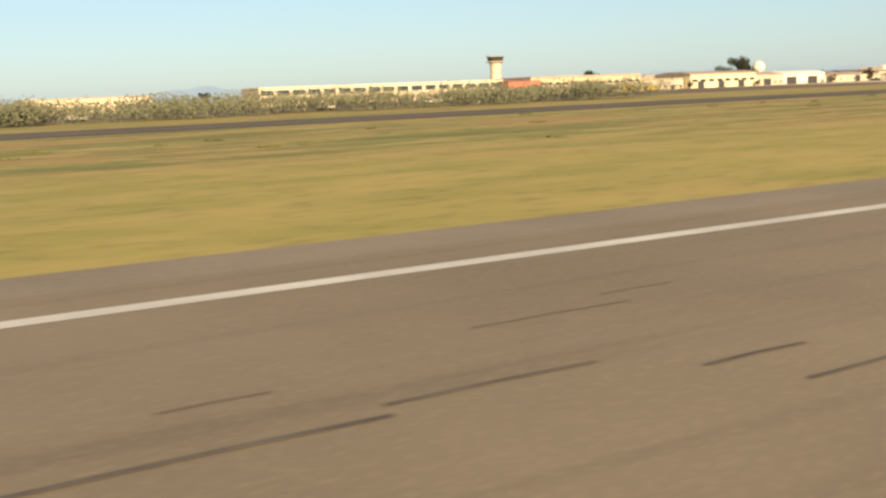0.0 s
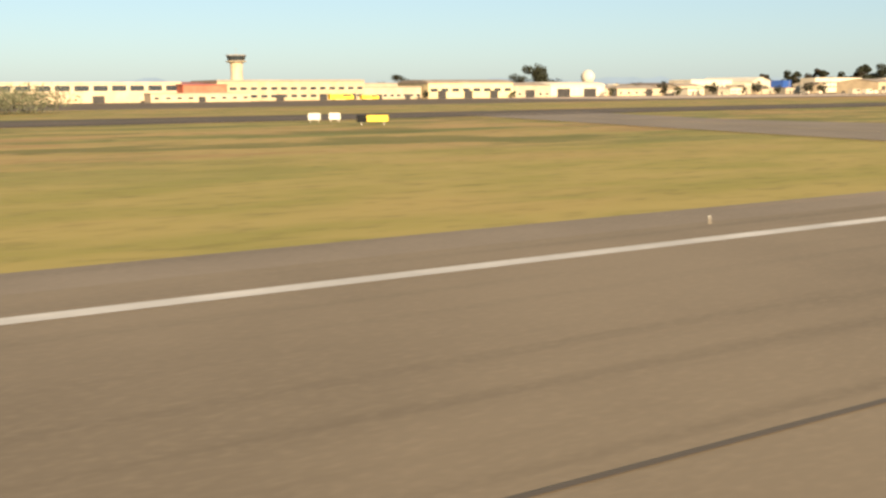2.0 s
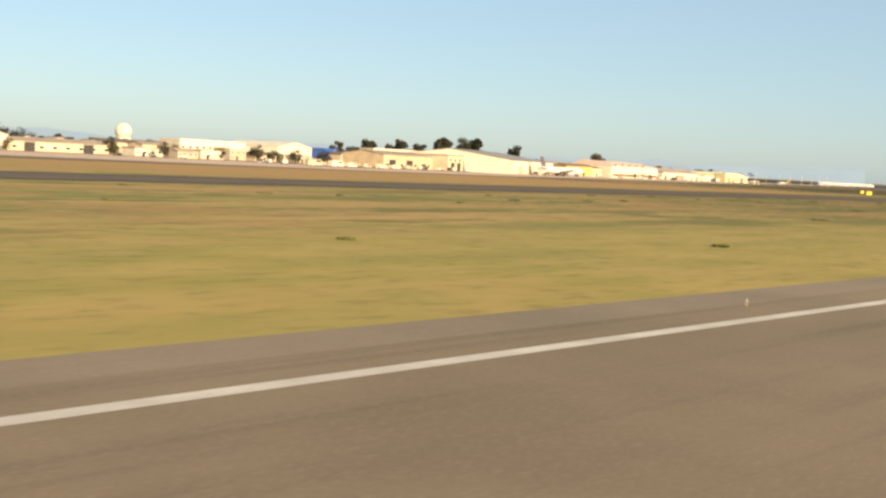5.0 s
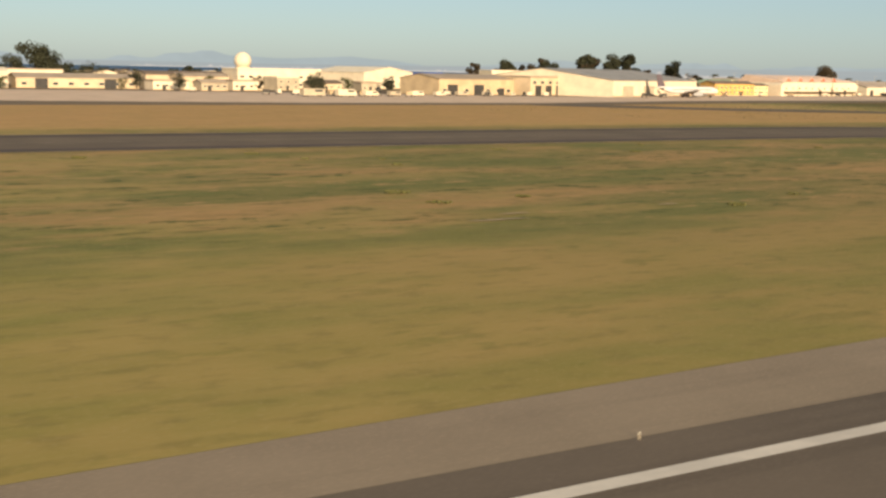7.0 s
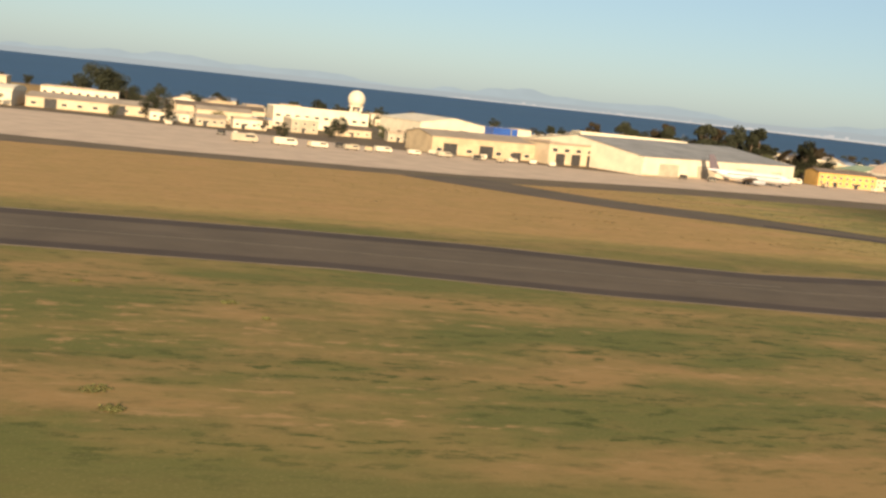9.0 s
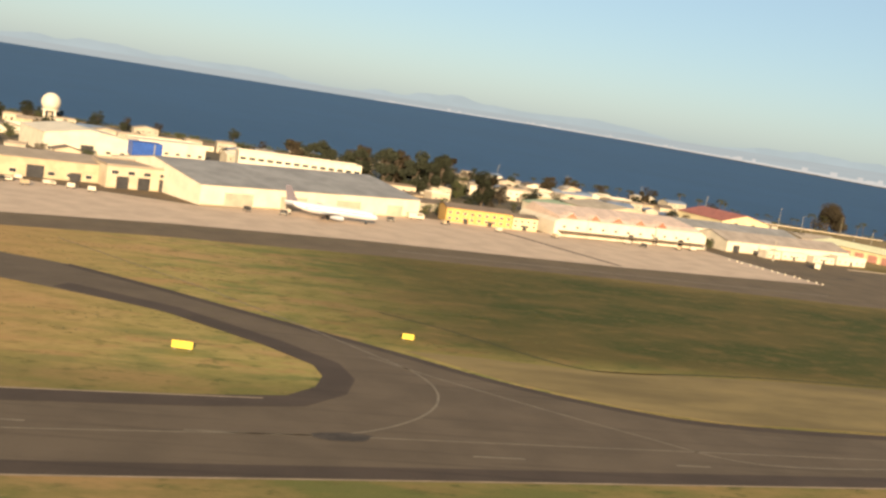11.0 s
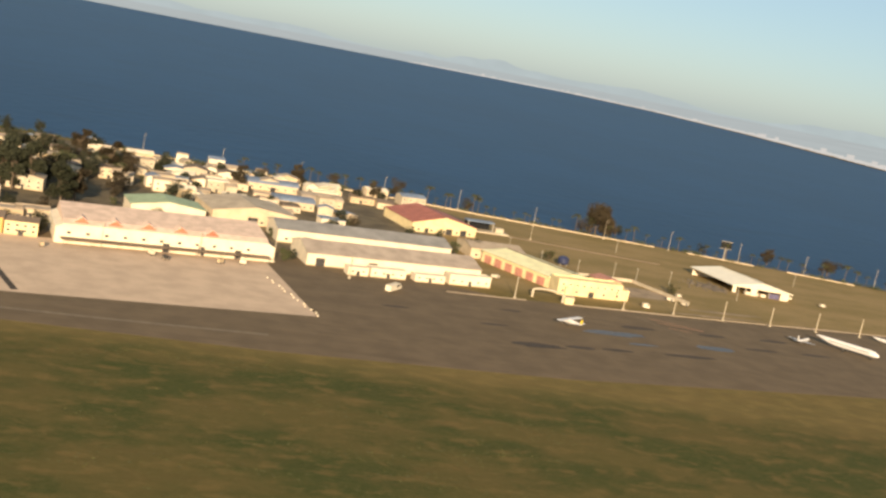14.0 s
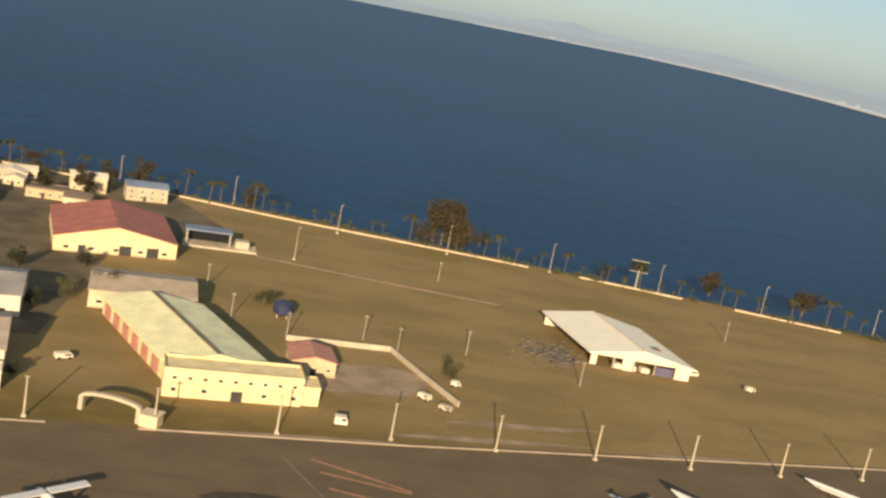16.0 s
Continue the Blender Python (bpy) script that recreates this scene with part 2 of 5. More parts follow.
YELLOW = plain("yellow_render", (0.60, 0.345, 0.10), 0.85, 0.12, 4.0, 0.8)
YELLOW_PALE = plain("pale_yellow_render", (0.68, 0.53, 0.28), 0.85, 0.12, 4.0, 0.8)
GREENISH = plain("pale_green_sheet", (0.76, 0.68, 0.38), 0.6, 0.14, 6.0, 0.9, stretch=(1, 1, 1))
PINK = plain("pale_pink_tiles", (0.60, 0.43, 0.32), 0.8, 0.16, 4.0, 0.6)
RED = plain("red_roof_sheet", (0.36, 0.122, 0.080), 0.7, 0.2, 4.0, 0.6)
RED_WALL = plain("red_wall_paint", (0.50, 0.14, 0.08), 0.8, 0.2, 4.0, 0.6)
GREY_ROOF = plain("grey_roof_sheet", (0.26, 0.235, 0.205), 0.7, 0.22, 9.0, 0.8)
BROWN_ROOF = plain("brown_roof_sheet", (0.175, 0.125, 0.085), 0.8, 0.22, 7.0, 0.8, rnd=0.4)
PALE_ROOF = plain("pale_roof_sheet", (0.38, 0.29, 0.20), 0.75, 0.18, 6.0, 0.8, rnd=0.4)
BLUE_ROOF = plain("blue_grey_sheet", (0.16, 0.19, 0.24), 0.6, 0.2, 5.0, 0.8)
BLUE = plain("blue_paint", (0.030, 0.085, 0.30), 0.5, 0.15, 3.0, 0.5)
DARK = plain("dark_opening", (0.045, 0.040, 0.036), 0.7, 0.2, 2.0, 0.3)
GLASS = plain("dark_window_glass", (0.035, 0.042, 0.048), 0.12, 0.1, 2.0, 0.5, spec=0.6, bumps=0)
STEEL = plain("galvanised_steel", (0.34, 0.29, 0.22), 0.55, 0.15, 2.0, 0.3, metal=0.2)
SIGN_YELLOW = plain("yellow_sign_face", (0.68, 0.47, 0.05), 0.5, 0.06, 1.0, 0.2, bumps=0)
SIGN_ORANGE = plain("orange_sign_face", (0.62, 0.27, 0.04), 0.5, 0.06, 1.0, 0.2, bumps=0)
SIGN_WHITE = plain("white_sign_face", (0.72, 0.66, 0.52), 0.5, 0.06, 1.0, 0.2, bumps=0)
BLACK = plain("black_sheet", (0.018, 0.018, 0.018), 0.95, 0.2, 1.0, 0.2, spec=0.05)
DULL_RED = plain("faded_red_paint", (0.42, 0.19, 0.13), 0.8, 0.15, 2.0, 0.4)
DARK_FIN = plain("dark_fin_paint", (0.10, 0.075, 0.085), 0.4, 0.1, 3.0, 0.6, spec=0.4, bumps=0)
TOWN_SOIL = plain("town_soil", (0.125, 0.092, 0.050), 0.95, 0.35, 12.0, 1.2)
BARK = plain("bark", (0.12, 0.085, 0.055), 0.95, 0.3, 0.8, 0.2)
LEAF = make_leaf("dark_foliage", (0.037, 0.038, 0.019))
LEAF_BROWN = make_leaf("brown_foliage", (0.050, 0.036, 0.018))
# Paler than HEDGE_LEAF: distance haze is mixed into this leaf colour.
SCRUB_LEAF = make_leaf("hazed_scrub_foliage", (0.150, 0.144, 0.078))
LEAF_PALM = make_leaf("palm_foliage", (0.060, 0.056, 0.020))
HEDGE_LEAF = make_leaf("scrub_foliage", (0.075, 0.078, 0.030))
TUFT = make_leaf("weed_foliage", (0.115, 0.105, 0.032))
JET_WHITE = plain("aircraft_white_paint", (0.60, 0.55, 0.50), 0.35, 0.05, 4.0, 0.9, spec=0.5, bumps=0)
JET_GREY = plain("aircraft_grey_paint", (0.33, 0.32, 0.31), 0.4, 0.08, 3.0, 0.6, spec=0.5, bumps=0)
TYRE = plain("tyre_rubber", (0.03, 0.03, 0.03), 0.9, 0.1, 0.5, 0.1, bumps=0)


# ---- builders ----
def mesh_of(bm, name):
    bmesh.ops.scale(bm, vec=(S, S, S), verts=bm.verts)
    bmesh.ops.recalc_face_normals(bm, faces=bm.faces)
    me = bpy.data.meshes.new(name)
    bm.to_mesh(me)
    bm.free()
    return me


def part(name, bm, material, parent, label=""):
    ob = new(name, mesh_of(bm, name))
    ob.data.materials.append(material)
    ob.parent = parent
    return tagged(ob, label)


def piece(name, me, parent, x=0, y=0, z=0, rz=0):
    """A part that shares a ready mesh."""
    ob = new(name, me)
    ob.parent = parent
    ob.matrix_basis = pose(x * S, y * S, z * S, 0, 0, rz)
    return ob


def thing(name, x, y, rz=0, label="", category="", group="", kind="", z=0.0):
    ob = new(name)
    ob.empty_display_size = S
    ob.matrix_basis = pose(x * S, y * S, z * S, 0, 0, rz)
    return tagged(ob, label, category, group, kind)


def single(name, bm, material, x, y, rz=0, label="", category="", group="", kind="", z=0.0):
    ob = new(name, mesh_of(bm, name))
    ob.data.materials.append(material)
    ob.matrix_basis = pose(x * S, y * S, z * S, 0, 0, rz)
    return tagged(ob, label, category, group, kind)


def box(bm, x0, x1, y0, y1, z0, z1):
    vs = [bm.verts.new((x, y, z)) for z in (z0, z1) for x, y in ((x0, y0), (x1, y0), (x1, y1), (x0, y1))]
    for f in ((0, 1, 2, 3), (4, 5, 6, 7), (0, 1, 5, 4), (1, 2, 6, 5), (2, 3, 7, 6), (3, 0, 4, 7)):
        bm.faces.new([vs[k] for k in f])
    return bm


def boxes(*rows):
    bm = bmesh.new()
    for r in rows:
        box(bm, *r)
    return bm


def prism(bm, outline, axis, a, b):
    """An outline of (u, z) pulled along x or y from a to b."""
    def at(u, z, k):
        return (k, u, z) if axis == "x" else (u, k, z)
    lo = [bm.verts.new(at(u, z, a)) for u, z in outline]
    hi = [bm.verts.new(at(u, z, b)) for u, z in outline]
    bm.faces.new(lo)
    bm.faces.new(hi)
    for k in range(len(outline)):
        j = (k + 1) % len(outline)
        bm.faces.new((lo[k], lo[j], hi[j], hi[k]))
    return bm


def rings(bm, rows, n=12, cap=True):
    """Rings of (centre, radius_a, radius_b, axis_a, axis_b) skinned into a tube."""
    loops = []
    for c, ra, rb, a, b in rows:
        c, a, b = Vector(c), Vector(a), Vector(b)
        loops.append([bm.verts.new(c + a * ra * math.cos(k * math.tau / n) + b * rb * math.sin(k * math.tau / n)) for k in range(n)])
    for p, q in zip(loops, loops[1:]):
        for k in range(n):
            bm.faces.new((p[k], p[(k + 1) % n], q[(k + 1) % n], q[k]))
    if cap:
        bm.faces.new(loops[0])
        bm.faces.new(loops[-1])
    return bm


def post(bm, x, y, z0, z1, r0, r1, n=8, dx=0.0, dy=0.0):
    return rings(bm, [((x, y, z0), r0, r0, (1, 0, 0), (0, 1, 0)), ((x + dx, y + dy, z1), r1, r1, (1, 0, 0), (0, 1, 0))], n)


def sheet(name, pts, z, material, label, category="ground", kind="structure", thick=0.055):
    """A flat piece of ground from its outline, in metres."""
    bm = bmesh.new()
    thick = thick if z > 0.01 else 0.0
    f = bm.faces.new([bm.verts.new((x, y, z)) for x, y in pts])
    if thick:
        r = bmesh.ops.extrude_face_region(bm, geom=[f])
        bmesh.ops.translate(bm, vec=(0, 0, -thick), verts=[v for v in r["geom"] if isinstance(v, bmesh.types.BMVert)])
    bmesh.ops.triangulate(bm, faces=bm.faces)
    bmesh.ops.scale(bm, vec=(S, S, S), verts=bm.verts)
    bmesh.ops.recalc_face_normals(bm, faces=bm.faces)
    if not thick:
        for f in bm.faces:
            if f.normal.z < 0:
                f.normal_flip()
    me = bpy.data.meshes.new(name)
    bm.to_mesh(me)
    bm.free()
    ob = new(name, me)
    me.materials.append(material)
    return tagged(ob, label, category, "", kind)


def ribbon(name, line, width, z, material, label, category="marking", kind="structure"):
    """A painted line of even width along a polyline."""
    bm = bmesh.new()
    pts = [Vector((x, y, 0)) for x, y in line]
    row = []
    for k, p in enumerate(pts):
        d = (pts[min(k + 1, len(pts) - 1)] - pts[max(k - 1, 0)]).normalized()
        s = Vector((-d.y, d.x, 0)) * width / 2
        row.append((bm.verts.new((p.x - s.x, p.y - s.y, z)), bm.verts.new((p.x + s.x, p.y + s.y, z))))
    for a, b in zip(row, row[1:]):
        bm.faces.new((a[0], b[0], b[1], a[1]))
    ob = new(name, mesh_of(bm, name))
    ob.data.materials.append(material)
    return tagged(ob, label, category, "", kind)


def smooth(pts, n=6):
    """Catmull-Rom through points."""
    out = []
    for k in range(len(pts) - 1):
        p0, p1, p2, p3 = (Vector(pts[max(0, min(len(pts) - 1, k + j))]) for j in (-1, 0, 1, 2))
        for i in range(n):
            t = i / n
            out.append(tuple(0.5 * (2 * p1 + (p2 - p0) * t + (2 * p0 - 5 * p1 + 4 * p2 - p3) * t * t + (3 * p1 - p0 - 3 * p2 + p3) * t ** 3)))
    return out + [tuple(pts[-1])]


# ---- ground, paving, water ----
COAST = [(-30000, 950), (-4000, 900), (-1500, 860), (0, 830), (500, 790), (800, 745), (1000, 716), (1109, 701), (1257, 673), (1362, 650),
         (1500, 618), (1800, 560), (2300, 470), (2800, 640), (3100, 1500), (3250, 3300), (3340, 3700), (3700, 5300), (4000, 7400),
         (3800, 9000), (2600, 9400), (0, 9600), (-5000, 9700), (-30000, 9700)]
sheet("ground", COAST + [(-30000, 33000), (33000, 33000), (33000, -8000), (-30000, -8000)], 0.0, GRASS,
      "dry straw and green grass plain with bare soil patches")
sheet("water", [(-30000, 500), (5000, 300), (6000, 9900), (-30000, 9900)], -2.0, SEA, "calm dark blue bay water", "water")
sheet("runway", [(-2500, -24), (3500, -24), (3500, 20.6), (-2500, 20.6)], 0.03, RUNWAY, "worn brown-grey asphalt runway with tyre traces", "runway")
sheet("runway_shoulder", [(-2500, 20.6), (3500, 20.6), (3500, 23.2), (700, 23.6), (520, 25.8), (440, 23.2), (-2500, 23.0)], 0.03, SHOULDER,
      "paler asphalt shoulder along the runway edge", "pavement")
sheet("runway_dark_section", [(432, -24), (3500, -24), (3500, 20.55), (432, 20.55)], 0.036, make_asphalt("dark_runway_asphalt", (0.115, 0.086, 0.060), 0.5), "newer darker asphalt section of the runway", "runway")
sheet("taxiway_parallel", [(-2500, 129), (180, 130), (600, 130), (636, 129), (672, 123), (706, 120.2), (762, 126), (811, 131.5), (880, 139), (1000, 150), (1500, 168), (2600, 223), (2600, 256), (1500, 201), (1000, 176),
                           (910, 167.6), (866, 164.8), (790, 163), (784, 161), (742, 156), (706, 151), (690, 153), (660, 160), (630, 161.5), (-2500, 162)], 0.03, TAXI, "dark asphalt taxiway parallel to the runway", "taxiway")
sheet("taxiway_link", smooth([(150, 22.6), (172, 22.8), (179, 23.3), (183, 25.4), (185.5, 28), (188, 32), (191, 45), (199, 74), (217, 137)], 4)
      + smooth([(243, 138), (226, 93), (224, 67), (230, 49), (243, 34), (270, 25.5), (310, 22.6)], 4), 0.038, SHOULDER,
      "asphalt taxiway leading off the runway with curved edges", "taxiway", thick=0.004)
sheet("taxiway_diagonal", smooth([(772, 159), (786, 161.6), (794, 168), (796.5, 176), (795.5, 184), (788.6, 194), (779, 203), (768, 213.5), (745, 226), (720, 238), (690, 262), (668, 284)], 4)
      + smooth([(690, 300), (722, 264), (748, 251), (767, 235.5), (783, 221), (801, 206), (812.6, 196), (829, 181), (847, 170), (866, 164.6), (890, 164)], 4), 0.038, TAXI,
      "dark asphalt taxiway running at an angle to the apron", "taxiway", thick=0.004)
LANE = [(-2500, 255), (300, 262), (520, 280), (640, 285), (696, 287), (766, 306), (840, 318), (920, 326), (1010, 328), (1110, 338), (1310, 378), (1800, 470), (1800, 590)]
sheet("apron", LANE + [(1500, 517), (1337, 487), (1204, 462), (1113, 447), (1040, 480), (900, 470), (640, 470), (-200, 500), (-2500, 480)], 0.03, APRON,
      "dark patched asphalt apron in front of the hangars", "apron")
sheet("apron_concrete", [(420, 322), (600, 300), (690, 306), (770, 333), (833, 346), (930, 356), (1028, 375), (1012, 450), (960, 446), (905, 432), (870, 436), (780, 384),
                         (700, 400), (640, 420), (560, 440), (420, 440)], 0.044, CONCRETE, "pale pinkish concrete apron slabs", "apron", thick=0.004)
ribbon("apron_drain", [(904, 421), (931, 359)], 2.2, 0.050, STAIN, "dark drain strip across the pale apron", "drain")
ribbon("edge_line", [(-2500, 18.07), (3500, 18.07)], 0.60, 0.042, WHITE_LINE, "long white painted runway edge line")
ribbon("edge_line", [(-2500, -18.07), (3500, -18.07)], 0.60, 0.042, WHITE_LINE, "long white painted runway edge line")
for k in range(14):
    ribbon("centre_line", [(-500 + 60 * k, 0), (-470 + 60 * k, 0)], 0.7, 0.042, WHITE_LINE, "white painted runway centre dash")
for off in (0.0, 0.55):
    ribbon("taxi_edge_line", smooth([(160, 18.9 + off), (169, 19.3 + off), (173, 19.9 + off), (177, 21.3 + off), (180.6 - off, 23.4 + off), (184.3 - off, 27), (187.1 - off, 31.5), (190.3 - off, 45),
                                     (198.3 - off, 74), (215 - off, 130)]), 0.17, 0.050, YELLOW_LINE, "double yellow taxiway edge line on a curve")
ribbon("taxi_centre_line", smooth([(236, 158), (224, 120), (213.2, 86), (206.6, 64), (201.2, 45), (198.7, 35), (197.4, 29), (196.1, 24.6), (195, 21.3), (193.6, 18.2), (192.4, 16.2), (191.2, 14.6), (189.9, 13), (188, 10.8), (185.6, 8.8), (181, 6.2), (173, 3.6), (157, 1.6), (130, 0.6)]), 0.17, 0.050, YELLOW_LINE, "thin yellow taxiway centre line")
ribbon("lead_off_line", smooth([(243, 16.6), (252, 11.4), (264, 7), (285, 2)]), 0.16, 0.042, YELLOW_LINE, "thin yellow lead-off line on the runway")
ribbon("taxi_side_line", smooth([(268, 22.3), (276, 20.6), (284, 18.8), (300, 18.6)]), 0.22, 0.050, YELLOW_LINE, "thin worn yellow line at the taxiway mouth")
for k in range(4):
    ribbon("hold_marking", [(214.5 + k * 2.6, 87), (216.3 + k * 2.6, 87)], 0.5, 0.050, ORANGE_PAINT, "faded red holding mark on the taxiway")
ribbon("taxi_curve_line", smooth([(772, 144), (792, 146), (805, 154), (813, 166), (814, 180), (806, 196), (780, 236), (742, 285)]), 0.4, 0.050, PALE_LINE, "worn pale taxiway line on a bend")
ribbon("taxi_curve_line", smooth([(806, 192), (821, 177), (844, 157), (862, 146), (900, 150)]), 0.4, 0.050, PALE_LINE, "worn pale taxiway line on a bend")
for line in ([(-2500, 159.3), (630, 158.8), (660, 157.2), (690, 150.2), (706, 148.2), (742, 153.2), (774, 157.6), (789, 161), (795.5, 168), (798, 176), (797, 184), (788.6, 196), (770, 216), (748, 229)], [(-2500, 131.2), (180, 132.2), (600, 132.2), (636, 131.2), (672, 125.2), (706, 122.4), (762, 128.2), (811, 133.7), (880, 141.2), (1000, 152), (1500, 172)]):
    ribbon("taxiway_edge_band", line, 4.4 if line[0][1] < 140 else 5.6, 0.040, TAXI_EDGE, "darker asphalt band along the taxiway edge", "pavement")
for line in ([(-2500, 162.2), (630, 161.7), (660, 160.2), (690, 153.2), (706, 151.2), (742, 156.2), (784, 161.2)], [(-2500, 128.8), (180, 129.8), (600, 129.8), (636, 128.8), (672, 122.8), (706, 120), (762, 125.8), (811, 131.3), (880, 138.8), (1000, 149.8), (1500, 167.8)]):
    ribbon("taxiway_border", line, 0.5, 0.045, DIRT, "thin pale worn border along the taxiway", "border")
ribbon("taxiway_edge_band", smooth([(1500, 198.5), (1000, 173.6), (910, 166.6), (867, 165.4), (848, 170.2), (829, 181.2), (812, 196.4), (800.5, 206.4), (782, 222), (766, 236), (747, 251)]), 2.6, 0.042, TAXI_EDGE, "darker asphalt band along the taxiway edge", "pavement")
ribbon("taxi_line", [(-2500, 145), (620, 145), (660, 141), (706, 136), (752, 140.5), (785, 145), (1000, 161), (2000, 211)], 0.35, 0.050, PALE_LINE, "worn pale taxiway centre line")
for x, y, l in ((690, 139.5, 14), (740, 143, 12), (812, 141, 8), (845, 143, 6)):
    ribbon("taxi_dash", [(x, y), (x + l, y + l * 0.04)], 0.5, 0.050, PALE_LINE, "short worn white dash on the taxiway")
for x, y, l, w in ((-6, 11.6, 26, 0.35), (4, 9.3, 34, 0.4), (20, 7.6, 30, 0.3), (34, 12.6, 40, 0.3), (44, 9.6, 30, 0.45), (70, 8.4, 26, 0.35), (-10, 6.3, 40, 0.5),
                   (50, 6.6, 46, 0.3), (96, 10.4, 30, 0.35), (110, 7.2, 60, 0.4), (150, 8.8, 34, 0.3), (90, 13.4, 18, 0.25)):
    ribbon("tyre_trace", [(x, y), (x + l * 0.2, y + 0.06), (x + l * 0.45, y + 0.02)], w * 0.26, 0.042, RUBBER, "dark rubber tyre trace on the runway", "tyre trace")

for x, y, l, w in ((-15.6, 12.95, 3.0, 0.09), (-14.5, 9.35, 1.8, 0.13), (-14.0, 8.2, 3.0, 0.11), (-22.5, 9.9, 4.0, 0.16), (-18.4, 10.3, 3.0, 0.14), (-20.6, 11.6, 1.4, 0.09), (-12.6, 13.7, 1.6, 0.07),
                   (-8.0, 10.2, 6.0, 0.12), (-2.0, 11.4, 5.0, 0.1), (36.6, 15.8, 4.6, 0.08), (38.0, 9.25, 2.0, 0.13), (26.0, 10.6, 4.0, 0.13), (31.0, 12.2, 3.4, 0.1)):
    ribbon("tyre_trace", [(x, y), (x + l * 0.5, y + 0.05), (x + l, y + 0.02)], w * 0.8, 0.043, SCUFF, "short dark rubber tyre trace on the runway", "tyre trace")


def blot(name, x, y, a, b, rz, material, label, category="stain"):
    bm = bmesh.new()
    rnd = random.Random(int(x * 13 + y))
    n = 18
    bm.faces.new([bm.verts.new((a * math.cos(k * math.tau / n) * rnd.uniform(0.75, 1.15), b * math.sin(k * math.tau / n) * rnd.uniform(0.7, 1.2), 0)) for k in range(n)])
    ob = new(name, mesh_of(bm, name))
    ob.data.materials.append(material)
    ob.matrix_basis = pose(x * S, y * S, 0.056 * S, 0, 0, rz)
    for p in ob.data.polygons:
        if p.normal.z < 0:
            ob.data.flip_normals()
            break
    return tagged(ob, label, category, "", "structure")


for x, y, a, b, m in ((1110, 376, 11, 3.2, STAIN), (1128, 381, 7, 2.0, STAIN), (1152, 410, 14, 4.0, WET), (1144, 384, 8, 1.6, STAIN), (1176, 389, 14, 1.8, STAIN), (1196, 408, 11, 3.4, WET),
                      (1222, 416, 9, 1.6, STAIN), (1098, 398, 6, 1.2, STAIN), (1168, 425, 9, 2.2, STAIN), (1205, 430, 7, 2.0, STAIN), (1238, 436, 8, 1.8, STAIN), (1112, 425, 5, 1.4, STAIN),
                      (1250, 420, 9, 1.5, STAIN), (1160, 398, 7, 1.6, WET), (794, 145.5, 5.0, 1.9, STAIN), (1290, 445, 8, 1.6, STAIN), (1060, 405, 6, 1.3, STAIN)):
    blot("stain", x, y, a, b, 9, m, "dark oily stain on the apron" if m == STAIN else "bluish damp patch on the apron")
for x, y, a, b in ((520, 61, 2.5, 0.25), (523, 63.5, 1.4, 0.2), (538, 64, 1.2, 0.2), (566, 60, 2, 0.25), (1180, 458, 26, 1.0), (1225, 470, 30, 1.5), (1236, 482, 24, 1.6), (1290, 478, 22, 1.2), (1190, 500, 26, 13)):
    blot("dirt_patch", x, y, a, b, 9 if x > 900 else 0, DIRT, "bare pale dirt patch in the grass", "soil")
ribbon("field_track", [(1010, 345), (960, 340), (900, 336), (840, 330)], 1.2, 0.050, PALE_LINE, "worn pale line along the apron edge")
for p in (((1182, 447), (1204, 437)), ((1184, 441), (1204, 436)), ((1186, 434), (1196, 431))):
    ribbon("apron_marking", p, 0.7, 0.058, ORANGE_PAINT, "faded orange lettering-like marking on the apron")
ribbon("apron_marking", [(1176, 446), (1190, 420)], 0.5, 0.050, PALE_LINE, "worn pale line on the apron")
for p in ([(815.8, 233.0), (827.7, 222.8), (839.0, 209.5), (849.3, 199.0), (861.6, 197.5), (904, 205), (1015, 211), (1300, 235)],):
    ribbon("ditch_line", smooth(p), 0.8, 0.03, make_asphalt("ditch_grass", (0.05, 0.046, 0.016)), "dark line of taller grass along a ditch", "ditch")
sheet("mown_strip", [(814, 199.5), (830, 199), (852, 197), (904, 203), (1015, 208), (1300, 230), (1300, 190), (1000, 177), (910, 169.5), (867, 167.2), (849, 172), (830.5, 183)], 0.03,
      plain("mown_straw", (0.205, 0.140, 0.050), 0.95, 0.28, 9.0, 0.9, stretch=(0.3, 1, 1)), "strip of mown straw-coloured grass", "grass")
sheet("town_ground", [(560, 480), (700, 470), (790, 545), (880, 470), (1040, 482), (1110, 500), (1112, 585), (1150, 640), (1120, 690), (1000, 708), (800, 735), (560, 760)], 0.03, TOWN_SOIL,
      "brown trodden soil with weeds between the houses", "ground")


# ---- buildings ----
PANES = {}


